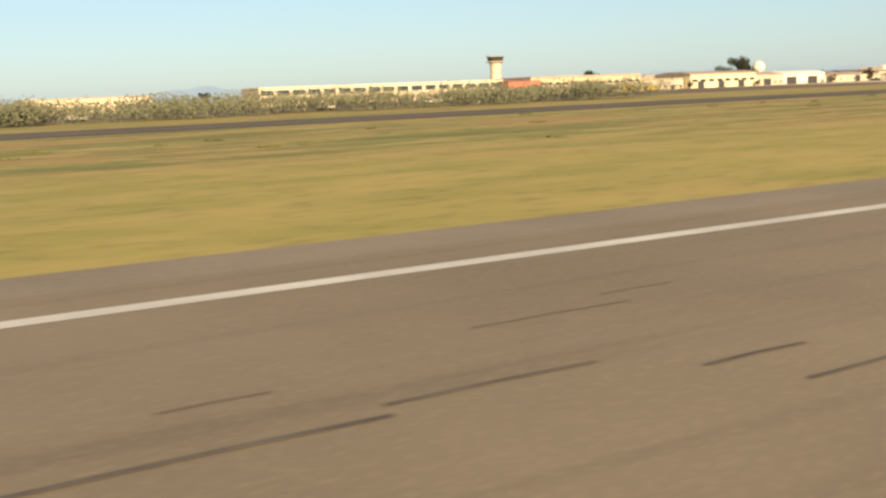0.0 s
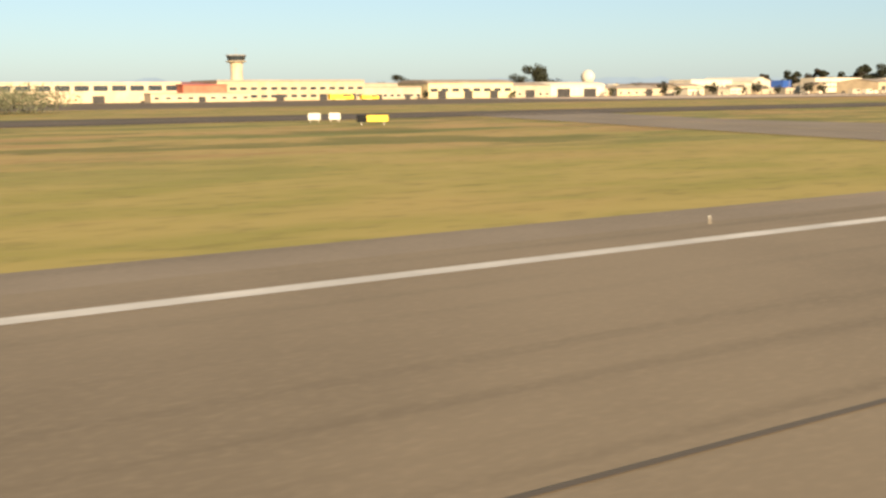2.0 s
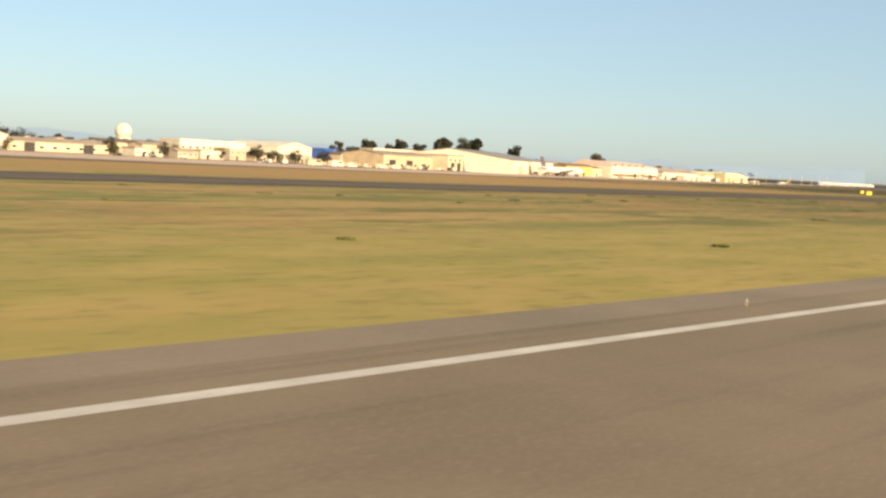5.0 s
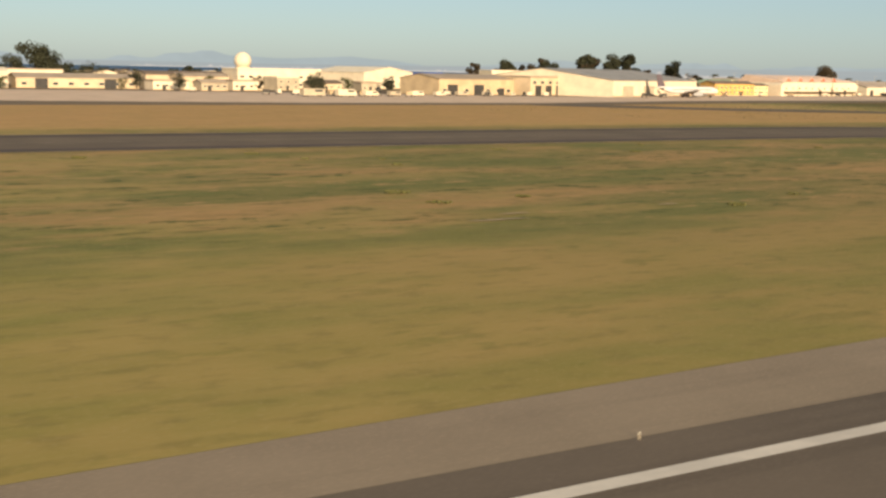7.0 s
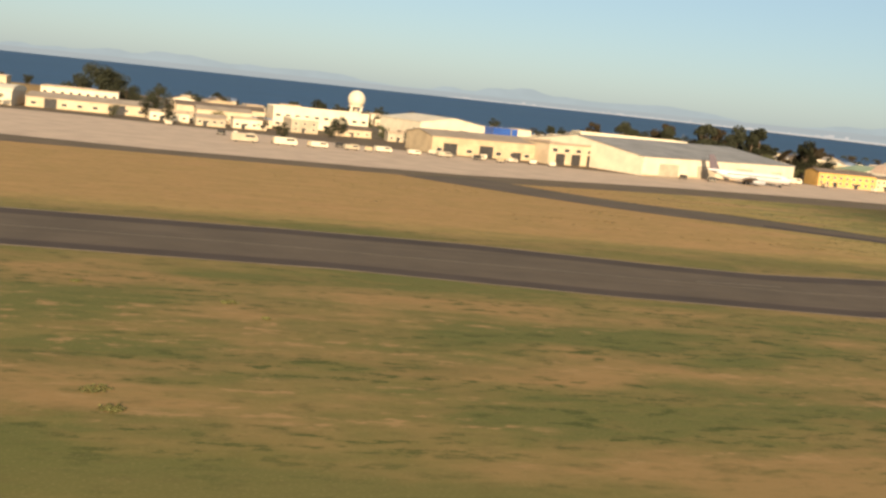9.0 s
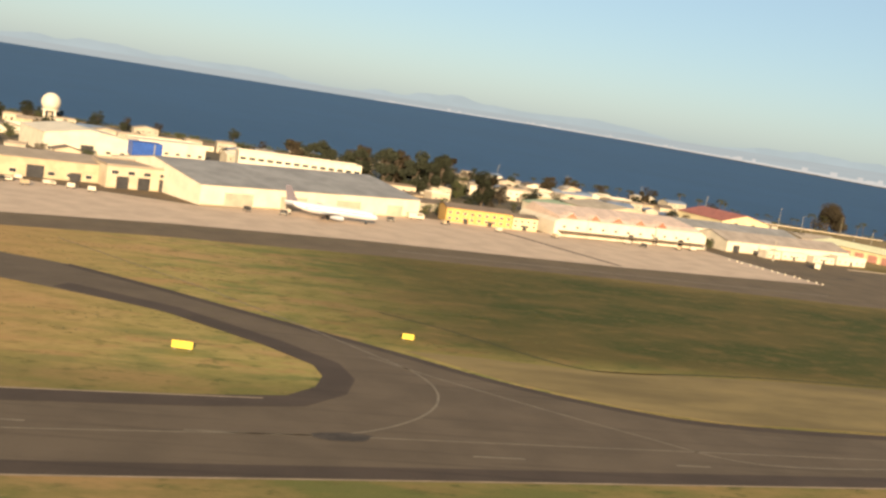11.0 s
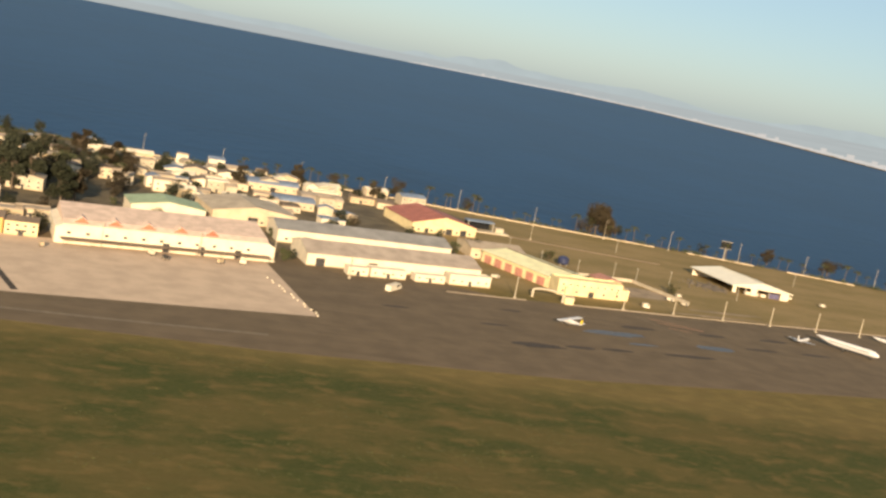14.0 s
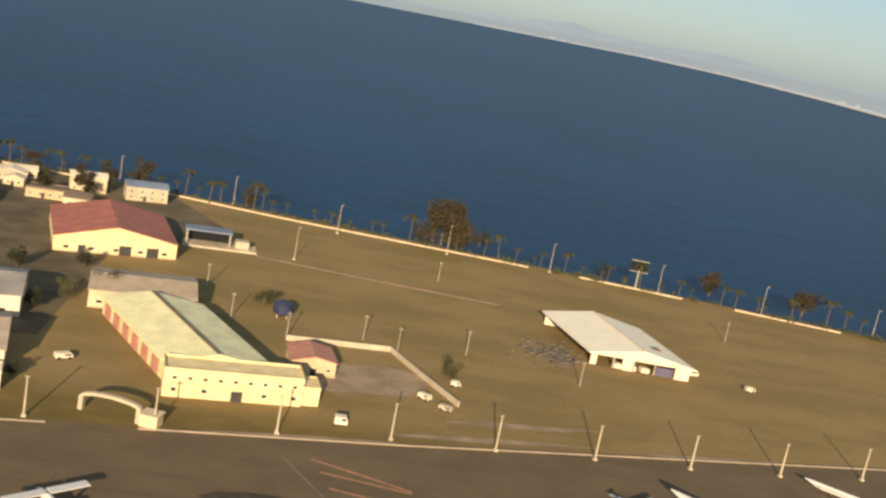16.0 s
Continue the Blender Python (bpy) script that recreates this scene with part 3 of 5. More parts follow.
def window_on(parent, x, z, w, h, y=0.0, side="front"):
    """A framed window standing on a wall face: the frame, and the pane in it."""
    key = (round(w, 2), round(h, 2))
    if key not in PANES:
        t = min(0.14, w * 0.12)
        fr = boxes((-w / 2, w / 2, -0.10, 0.04, -h / 2, -h / 2 + t), (-w / 2, w / 2, -0.10, 0.04, h / 2 - t, h / 2),
                   (-w / 2, -w / 2 + t, -0.10, 0.04, -h / 2 + t, h / 2 - t), (w / 2 - t, w / 2, -0.10, 0.04, -h / 2 + t, h / 2 - t))
        a = mesh_of(fr, "window_frame")
        a.materials.append(WHITE)
        b = mesh_of(boxes((-w / 2 + t, w / 2 - t, -0.06, 0.03, -h / 2 + t, h / 2 - t)), "pane")
        b.materials.append(GLASS)
        PANES[key] = (a, b)
    a, b = PANES[key]
    f = piece("window", a, parent, x, y, z, -90 if side == "left" else (90 if side == "right" else 0))
    piece("pane", b, f)
    return f


def roof_shape(kind, w, d, h, rise, over=0.4):
    bm = bmesh.new()
    t = 0.25
    if kind == "gable_x":      # ridge along x
        prism(bm, [(-over, h), (-over, h + t), (d / 2, h + rise + t), (d + over, h + t), (d + over, h), (d / 2, h + rise)], "x", -over, w + over)
    elif kind == "gable_y":    # ridge along y
        prism(bm, [(-over, h), (-over, h + t), (w / 2, h + rise + t), (w + over, h + t), (w + over, h), (w / 2, h + rise)], "y", -over, d + over)
    elif kind == "vault":
        n = 10
        arc = [(d / 2 - (d / 2 + over) * math.cos(math.pi * k / n), h + rise * math.sin(math.pi * k / n)) for k in range(n + 1)]
        prism(bm, arc, "x", -over, w + over)
    elif kind == "shed":       # falls to the front
        prism(bm, [(-over, h), (-over, h + t), (d + over, h + rise + t), (d + over, h + rise)], "x", -over, w + over)
    else:                      # flat slab with a parapet
        box(bm, -over * 0.4, w + over * 0.4, -over * 0.4, d + over * 0.4, h, h + t)
        for r in ((0, w, -0.1, 0.15, h + t, h + t + rise), (0, w, d - 0.15, d + 0.1, h + t, h + t + rise), (-0.1, 0.15, 0.15, d - 0.15, h + t, h + t + rise), (w - 0.15, w + 0.1, 0.15, d - 0.15, h + t, h + t + rise)):
            box(bm, *r)
    return bm


def gable_fill(bm, kind, w, d, h, rise):
    if kind == "gable_x":
        prism(bm, [(0.0, h), (d / 2, h + rise), (d, h)], "x", 0.0, w)
    elif kind == "gable_y":
        prism(bm, [(0.0, h), (w / 2, h + rise), (w, h)], "y", 0.0, d)
    elif kind == "shed":
        prism(bm, [(0.0, h), (d, h + rise), (d, h)], "x", 0.0, w)


def building(name, x, y, w, d, h, rz=0, wall=WHITE, roof="flat", roof_mat=GREY_ROOF, rise=0.5, rows=0, cols=0, win=(1.6, 1.2), doors=(), label="", category="building", group="", base=1.0, door_mat=DARK):
    """x, y: the corner of the front at its low-x end; the front runs w metres along the turned x."""
    ob = thing(name, x, y, rz, label, category, group)
    bm = boxes((0, w, 0, d, 0, h))
    gable_fill(bm, roof, w, d, h, rise)
    part("wall", bm, wall, ob)
    part("roof", roof_shape(roof, w, d, h + 0.02, rise), roof_mat, ob)
    part("plinth", boxes((-0.12, w + 0.12, -0.12, -0.01, 0, 0.5)), TAN, ob)
    for r in range(rows):
        zc = base + 0.9 + r * (h - base - 0.4) / max(rows, 1)
        for c in range(cols):
            window_on(ob, w * (c + 0.5) / cols, zc, win[0], win[1], -0.01)
    for dx, dw, dh in doors:
        fr = boxes((dx - dw / 2, dx + dw / 2, -0.14, -0.01, 0.02, dh))
        part("door", fr, door_mat, ob)
    return ob


# passenger terminal and its pier
building("terminal", 297, 452, 74, 34, 8.6, 0, TAN, "flat", PALE_ROOF, 0.7, 2, 15, (3.6, 1.7), ((6, 4, 3), (30, 4, 3), (52, 4, 3), (68, 3, 3)), "tan two-storey terminal building with dark window bands", base=1.3)
building("terminal_pier", 150, 456, 132, 22, 8.0, 0, CREAM, "flat", CREAM, 0.5, 1, 17, (6.4, 2.6), ((40, 5, 3), (96, 5, 3)), "long cream pier with wide dark windows behind shrubs", base=5.3)
building("terminal_hall", 280, 448, 20, 30, 7.2, 0, RED_WALL, "shed", RED, 1.6, 0, 0, (1, 1), ((10, 5, 3),), "red entrance hall between terminal and pier")
building("arrivals_shed", 262, 436, 44, 9, 3.4, 0, CREAM, "flat", PALE_ROOF, 0.3, 1, 9, (2.4, 1.2), ((22, 3, 2.4),), "low cream shed before the terminal", base=0.9)
building("office_block", 371, 455, 34, 24, 5.6, 0, PALE, "flat", PALE_ROOF, 0.4, 1, 9, (2.4, 1.4), ((10, 3, 2.5), (26, 3, 2.5)), "low pale office block beside the terminal")
building("cargo_hall", 406, 450, 52, 30, 7.6, 0, YELLOW_PALE, "vault", PALE_ROOF, 2.0, 1, 8, (4.6, 2.0), ((8, 5, 4), (24, 5, 4), (40, 5, 4)), "pale yellow cargo hall with a curved roof", base=3.4)
building("store_shed", 460, 456, 28, 22, 6.2, 0, PALE, "gable_x", PALE_ROOF, 1.6, 1, 6, (2.2, 1.4), ((14, 6, 4),), "pale store shed with a low pitched roof")
building("hangar", 490, 462, 42, 30, 5.8, 0, WHITE, "vault", WHITE, 2.6, 0, 0, (1, 1), ((12, 9, 4.6), (31, 9, 4.6)), "white vaulted hangar with dark doors", "hangar")
building("workshop", 536, 470, 50, 26, 4.2, 0, CREAM, "gable_x", PALE_ROOF, 1.8, 1, 8, (2.4, 1.4), ((10, 5, 4), (38, 5, 4)), "cream workshop with a pale pitched roof")
for x, y, w, d, h, m, rf in ((588, 452, 16, 10, 3.6, WHITE, "flat"), (607, 446, 12, 9, 3.2, PALE, "gable_x"), (622, 450, 14, 9, 4.0, WHITE, "flat"), (606, 478, 24, 12, 5.5, CREAM, "gable_x")):
    building("hut", x, y, w, d, h, 8, m, rf, PALE_ROOF, 0.5 if rf == "flat" else 1.4, 1, 4, (1.6, 1.1), ((w * 0.3, 1.6, 2.2),), "small pale service hut by the apron", "hut", "service huts")
building("crew_house", 640, 500, 46, 18, 9.0, 8, WHITE, "flat", WHITE, 0.5, 2, 10, (2.4, 1.3), ((8, 3, 2.5),), "white two-storey crew house near the radar")
building("school_block", 596, 500, 40, 14, 6.0, 6, CREAM, "gable_x", BROWN_ROOF, 1.6, 1, 9, (2.2, 1.3), ((20, 2, 2.2),), "cream single-storey block with a brown roof")
building("maintenance_hall", 698, 402, 46, 26, 6.8, 14, TAN, "gable_x", PALE_ROOF, 2.0, 1, 7, (2.6, 1.6), ((8, 6, 4.5), (24, 6, 4.5), (38, 4, 3)), "tan maintenance hall facing the apron")
building("fire_station", 746, 404, 30, 24, 8.0, 20, CREAM, "flat", PALE_ROOF, 0.6, 1, 5, (2.8, 1.6), ((6, 4.5, 4.5), (14, 4.5, 4.5), (22, 4.5, 4.5)), "cream fire station with three dark gates", base=5.0)
building("white_depot", 712, 512, 40, 40, 8.5, 22, WHITE, "gable_y", WHITE, 3.0, 1, 6, (2.4, 1.4), ((20, 6, 4.5),), "large white depot with a pale pitched roof")
building("depot_annex", 752, 560, 36, 22, 7.0, 20, WHITE, "flat", WHITE, 0.5, 1, 6, (2.4, 1.4), ((10, 3, 2.4),), "white annex behind the large hangar")
building("great_hangar", 779, 386, 103, 74, 7.4, 27.5, WHITE, "gable_x", GREY_ROOF, 5.0, 0, 0, (1, 1), ((16, 12, 5), (40, 12, 5), (66, 12, 5), (90, 8, 4.5)), "large white hangar with a broad grey sheet roof", "hangar", door_mat=PALE)
building("barracks", 800, 528, 62, 13, 10.6, 4, WHITE, "flat", WHITE, 0.5, 2, 14, (3.2, 1.5), ((12, 2, 2.3), (48, 2, 2.3)), "long white two-storey barracks with window rows", base=3.6)
building("yellow_offices", 882, 432, 30, 11, 6.2, 3, YELLOW, "gable_x", BROWN_ROOF, 1.5, 2, 9, (1.5, 1.2), ((9, 2, 2.2), (20, 2, 2.2)), "bright yellow two-storey offices with a brown roof")
building("yellow_annex", 912.5, 434, 12, 9, 5.4, 8, YELLOW_PALE, "gable_x", BROWN_ROOF, 1.2, 2, 4, (1.4, 1.1), ((6, 2, 2.2),), "pale yellow annex with a brown roof")


def terminal_red():
    ob = thing("arched_hall", 931, 432, 13, "long white hall with pink roof and red dormers", "hall")
    w, d, h = 86, 30, 6.2
    part("wall", prism(bmesh.new(), [(0, 0), (w, 0), (w, h), (w - 3, h + 1.4), (3, h + 1.4), (0, h)], "y", 0, d), WHITE, ob)
    part("roof", prism(bmesh.new(), [(0.5, h + 1.42), (4, h + 2.8), (d - 5, h + 5.4), (d + 0.5, h + 1.42)], "x", 2.6, w - 2.6), PINK, ob)
    for k in range(5):
        x = 9.5 + k * 12.6
        dm = part("dormer", prism(bmesh.new(), [(x - 3.2, h + 1.9), (x + 3.2, h + 1.9), (x, h + 4.4)], "y", 1.6, 8.0), PINK, ob)
        part("gable", prism(bmesh.new(), [(x - 2.9, h + 1.95), (x + 2.9, h + 1.95), (x, h + 4.15)], "y", 1.45, 1.58), RED_WALL, dm, "dull red dormer gable")
    for x in (42, 56, 71):
        part("door", boxes((x - 1.3, x + 1.3, -0.16, -0.02, 0.02, 3.6)), DARK, ob)
    for k in range(11):
        window_on(ob, 5 + k * 7.0, 4.3, 1.6, 1.2, -0.01)
    # Added slab on posts: its dark colour and shadow make the front's dark strip.
    part("canopy", boxes((2, 84, -4.6, -0.02, 2.4, 2.6)), BROWN_ROOF, ob, "added low dark brown slab giving the dark strip along the front")
    for k in range(9):
        part("front_strip_post", post(bmesh.new(), 3 + k * 10, -4.4, 0, 2.4, 0.12, 0.12, 6), STEEL, ob)


terminal_red()
building("green_roof_house", 952, 506, 34, 20, 5.6, 14, WHITE, "gable_y", plain("pale_green_roof", (0.33, 0.38, 0.22), 0.7, 0.2, 4.0, 0.6), 2.4, 1, 6, (1.6, 1.2), ((10, 2, 2.2),), "white house with a pale green pitched roof", "house")
building("tan_hall", 988, 520, 42, 34, 6.0, 16, CREAM, "gable_y", plain("tan_roof_sheet", (0.44, 0.34, 0.23), 0.8, 0.18, 6.0, 0.8), 3.0, 1, 6, (1.8, 1.3), ((20, 5, 4),), "broad hall under a tan sheet roof", "hall")
building("long_shed", 1029, 456, 82, 26, 5.2, 12, WHITE, "gable_x", plain("pinkish_roof_sheet", (0.36, 0.28, 0.21), 0.75, 0.2, 6.0, 0.8), 3.4, 0, 0, (1, 1), ((6, 4, 3.5), (30, 4, 3.5)), "long white shed under a pale pinkish roof", "shed")
building("long_shed", 1018, 496, 86, 24, 6.0, 10, WHITE, "gable_x", GREY_ROOF, 2.8, 1, 10, (1.8, 1.3), ((14, 4, 3.5),), "long shed under a grey sheet roof with a white ridge", "shed")
for x, y, w, h in ((1046, 448, 9, 3.2), (1056, 450.5, 16, 3.4), (1076, 454, 14, 2.8), (1092, 458, 20, 4.2)):
    building("front_store", x, y, w, 5.5, h, 12, WHITE, "flat", WHITE, 0.25, 1, max(2, int(w / 3.5)), (1.3, 0.9), ((w * 0.5, 1.4, 2.1),), "low white store along the shed front", "store", "shed front stores")
building("red_roof_hall", 1095, 580, 40, 40, 5.2, 15, YELLOW_PALE, "gable_y", RED, 4.4, 1, 5, (2.0, 1.3), ((9, 2.4, 2.6), (23, 4, 3.4), (32, 4, 3.4)), "pale yellow hall under a dull red pitched roof", "hall", base=0.8)


def yellow_hangar():
    ob = thing("yellow_hangar", 1146, 471, 8, "long pale yellow hangar with green-tinted roof and office front", "hangar")
    L = 56
    # the hall behind runs back and to the low-x side
    bm = prism(bmesh.new(), [(0.5, 0), (27, 0), (27, 5.6), (13.5, 7.7), (0.5, 5.6)], "y", 9.2, L)
    sh = Matrix(((1, -0.36, 0, 0.36 * 9.2), (0, 1, 0, 0), (0, 0, 1, 0), (0, 0, 0, 1)))
    bmesh.ops.transform(bm, matrix=sh, verts=bm.verts)
    part("hall", bm, YELLOW_PALE, ob)
    for side, m, nm in ((0, GREENISH, "roof_slope"), (1, GREENISH, "roof_slope")):
        o = [(-0.2, 5.35), (13.5, 7.72), (13.5, 8.05), (-0.5, 5.62)] if side == 0 else [(13.5, 7.72), (27.7, 5.35), (28.0, 5.62), (13.5, 8.05)]
        bm = prism(bmesh.new(), o, "y", 9.6, L + 0.4)
        bmesh.ops.transform(bm, matrix=sh, verts=bm.verts)
        part(nm, bm, m, ob)
    bm = prism(bmesh.new(), [(13.0, 8.0), (14.2, 8.0), (14.2, 8.25), (13.0, 8.25)], "y", 10, L)
    bmesh.ops.transform(bm, matrix=sh, verts=bm.verts)
    part("ridge_vent", bm, BROWN_ROOF, ob, "dark ridge vent")
    for k in range(6):
        bm = boxes((0.2, 0.45, 13 + k * 7.2, 17.6 + k * 7.2, 0.1, 4.0))
        bmesh.ops.transform(bm, matrix=sh, verts=bm.verts)
        part("side_door", bm, DULL_RED, ob, "faded red side door")
    part("office", boxes((0, 33.5, 0, 9.0, 0, 6.6)), YELLOW_PALE, ob)
    part("office_roof", roof_shape("flat", 33.5, 9.0, 6.62, 0.6), YELLOW_PALE, ob)
    part("end_bay", boxes((33.6, 38, 1.0, 8.5, 0, 4.4)), YELLOW_PALE, ob)
    part("end_bay_roof", roof_shape("flat", 4.4, 7.5, 4.42, 0.3), YELLOW_PALE, ob).matrix_basis = pose(33.6 * S, 1.0 * S, 0)
    for k in range(9):
        window_on(ob, 2.6 + k * 3.6, 5.0, 1.3, 1.0, -0.01)
        if k % 2 == 0:
            window_on(ob, 2.6 + k * 3.6, 2.0, 1.5, 1.2, -0.01)
    part("door", boxes((16.2, 19.0, -0.14, -0.02, 0.02, 2.6)), DARK, ob)
    part("cornice", boxes((-0.2, 33.7, -0.3, -0.02, 3.4, 3.65)), CREAM, ob)
    return ob


yellow_hangar()
building("back_hall", 1117, 528, 30, 22, 5.2, 8, CREAM, "gable_x", PALE_ROOF, 2.0, 1, 5, (1.8, 1.2), ((10, 3, 3),), "cream hall joined behind the yellow hangar", "hall")
building("side_lodge", 1176, 497, 12, 12, 4.0, 8, TAN, "gable_y", DULL_RED, 1.4, 1, 3, (1.3, 1.0), ((6, 1.6, 2.2),), "small lodge with a dull red roof", "hut")


def white_hangar():
    ob = thing("white_hangar", 1271, 543, -6, "open white hangar with a broad shallow sheet roof near rubble", "hangar")
    w, d, e, top = 33, 37, 4.3, 7.2
    lean = Matrix(((1, -0.30, 0, 0), (0, 1, 0, 0), (0, 0, 1, 0), (0, 0, 0, 1)))

    def leant(name, bm, material, label=""):
        bmesh.ops.transform(bm, matrix=lean, verts=bm.verts)
        return part(name, bm, material, ob, label)

    for o in ([(-1.2, e - 0.25), (w / 2, top), (w / 2, top + 0.35), (-1.2, e + 0.1)], [(w / 2, top), (w + 1.2, e - 0.25), (w + 1.2, e + 0.1), (w / 2, top + 0.35)]):
        leant("roof_slope", prism(bmesh.new(), o, "y", -1.0, d + 1.0), BRIGHT)
    leant("front_gable", prism(bmesh.new(), [(0.3, e - 0.5), (w - 0.3, e - 0.5), (w - 0.3, e - 0.05), (w / 2, top - 0.05), (0.3, e - 0.05)], "y", -0.3, 0.0), WHITE)
    leant("ridge_cap", boxes((w / 2 - 0.5, w / 2 + 0.5, -0.9, d + 0.9, top + 0.36, top + 0.5)), WHITE)
    leant("back_wall", boxes((0, w, d - 0.4, d, 0, e - 0.1)), WHITE)
    leant("side_wall", boxes((w - 0.4, w, 0.6, d - 0.5, 0, e - 0.3)), WHITE)
    for a, c in ((0.0, 2.0), (10.5, 14.0), (28, w - 0.5)):
        leant("front_wall", boxes((a, c, 0, 0.4, 0, e - 0.3)), WHITE)
    for k in range(5):
        leant("column", boxes((k * 6.8 + 0.6, k * 6.8 + 1.0, 0.1, 0.5, 0, e)), STEEL)
    leant("gate", boxes((22, 27.5, 0.5, 0.8, 0, 2.8)), plain("violet_gate", (0.10, 0.085, 0.14), 0.6), "dark violet roller gate")
    leant("roof_hatch", boxes((23.5, 26.5, 8, 11, 5.4, 6.3)), BROWN_ROOF)
    for x in (8.5, 13.0, 17.5):
        leant("stored_crate", boxes((x, x + 2.6, 0.8, 3.0, 0, 1.5)), WHITE)


white_hangar()


def arch_gate():
    ob = thing("entrance_arch", 1130, 458, -16, "pale entrance arch with a guard hut", "gate")
    n = 10
    arc = [(7.2 - 7.2 * math.cos(math.pi * k / n), 3.4 + 1.5 * math.sin(math.pi * k / n)) for k in range(n + 1)]
    part("arch", prism(bmesh.new(), arc + [(u, z - 0.7) for u, z in arc[::-1]], "y", -0.6, 0.6), PALE, ob)
    for x in (0.3, 14.0):
        part("pillar", boxes((x - 0.5, x + 0.5, -0.7, 0.7, 0, 3.4)), PALE, ob)
    part("guard_hut", boxes((14.8, 18.8, -1.4, 2.2, 0, 2.8)), YELLOW_PALE, ob)
    part("hut_roof", boxes((14.5, 19.1, -1.7, 2.5, 2.82, 3.05)), CREAM, ob)


arch_gate()

# small houses of the town by the bay
rt = random.Random(5)
KEEP_OFF = [(745, 380, 868, 548), (925, 425, 1060, 560), (1000, 440, 1130, 530), (1060, 580, 1140, 640), (700, 500, 790, 590), (875, 425, 925, 455), (640, 495, 690, 520)]
WALLS, ROOFS = (WHITE, CREAM, PALE, PALE, TAN), (PALE_ROOF, PALE_ROOF, BROWN_ROOF, WHITE, BLUE_ROOF)
for gx in range(590, 1120, 19):
    for gy in range(470, 690, 22):
        x, y = gx + rt.uniform(-6, 6), gy + rt.uniform(-8, 8)
        w, d, h = rt.uniform(8, 17), rt.uniform(7, 12), rt.choice((3.2, 3.6, 5.8, 6.2))
        m, rm, kind = rt.choice(WALLS), rt.choice(ROOFS), rt.choice(("flat", "gable_x", "gable_y", "flat"))
        skip = rt.random() < (0.18 if x > 900 else 0.32)
        if skip or y > 700 - (x - 1000) * 0.2 or any(a - 14 < x < c + 2 and b - 10 < y < e + 2 for a, b, c, e in KEEP_OFF) or (x > 1060 and y < 590):
            continue
        building("house", x, y, w, d, h, 10 + rt.uniform(-8, 8), m, kind, rm, 0.4 if kind == "flat" else 1.5, 2 if h > 5 else 1, max(2, int(w / 3.4)), (1.3, 1.1), ((w * 0.45, 1.2, 2.1),),
                 "small pale town house near the bay" if kind == "flat" else "small town house with a low pitched roof", "house", "town houses", 0.7)
rt = random.Random(8)
for gx in range(858, 1066, 15):
    for gy in range(562, 700, 17):
        x, y = gx + rt.uniform(-5, 5), gy + rt.uniform(-6, 6)
        w, d, h = rt.uniform(6, 13), rt.uniform(5, 9), rt.choice((3.0, 3.4, 3.8, 5.6))
        m, rm, kind = rt.choice((WHITE, WHITE, CREAM, PALE)), rt.choice((PALE_ROOF, WHITE, PALE_ROOF, BLUE_ROOF)), rt.choice(("flat", "gable_x", "gable_y"))
        if rt.random() < (0.25 if x > 965 else 0.6) or y > 700 - (x - 1000) * 0.2 or (1000 < x < 1062 and 585 < y < 656):
            continue
        building("house", x, y, w, d, h, 10 + rt.uniform(-12, 12), m, kind, rm, 0.3 if kind == "flat" else 1.3, 1, 2, (1.3, 1.1), ((w * 0.45, 1.2, 2.1),),
                 "small whitewashed house crowded near the bay", "house", "town houses", 0.7)
for x, y, w, d, m in ((1006, 640, 30, 14, BLUE_ROOF), (1036, 612, 24, 16, PALE_ROOF), (1020, 590, 22, 14, BLUE_ROOF)):
    building("market_hall", x, y, w, d, 4.2, 8, CREAM, "vault", m, 2.2, 1, 6, (1.6, 1.1), ((w * 0.5, 3, 2.6),), "low hall with a curved sheet roof", "hall")
# older buildings further left behind the terminal
for x, y, w, d, h, m in ((60, 520, 60, 18, 7, CREAM), (200, 540, 44, 16, 9, WHITE), (410, 530, 50, 18, 8, PALE), (470, 560, 40, 16, 9, CREAM), (530, 540, 36, 14, 7, WHITE), (-80, 540, 70, 18, 7, PALE), (-260, 520, 60, 18, 7, CREAM)):
    building("rear_block", x, y, w, d, h, 3, m, "flat", PALE_ROOF, 0.4, 2, int(w / 4), (1.8, 1.2), ((w * 0.4, 2, 2.2),), "plain pale block behind the airport front", "building", "rear blocks")


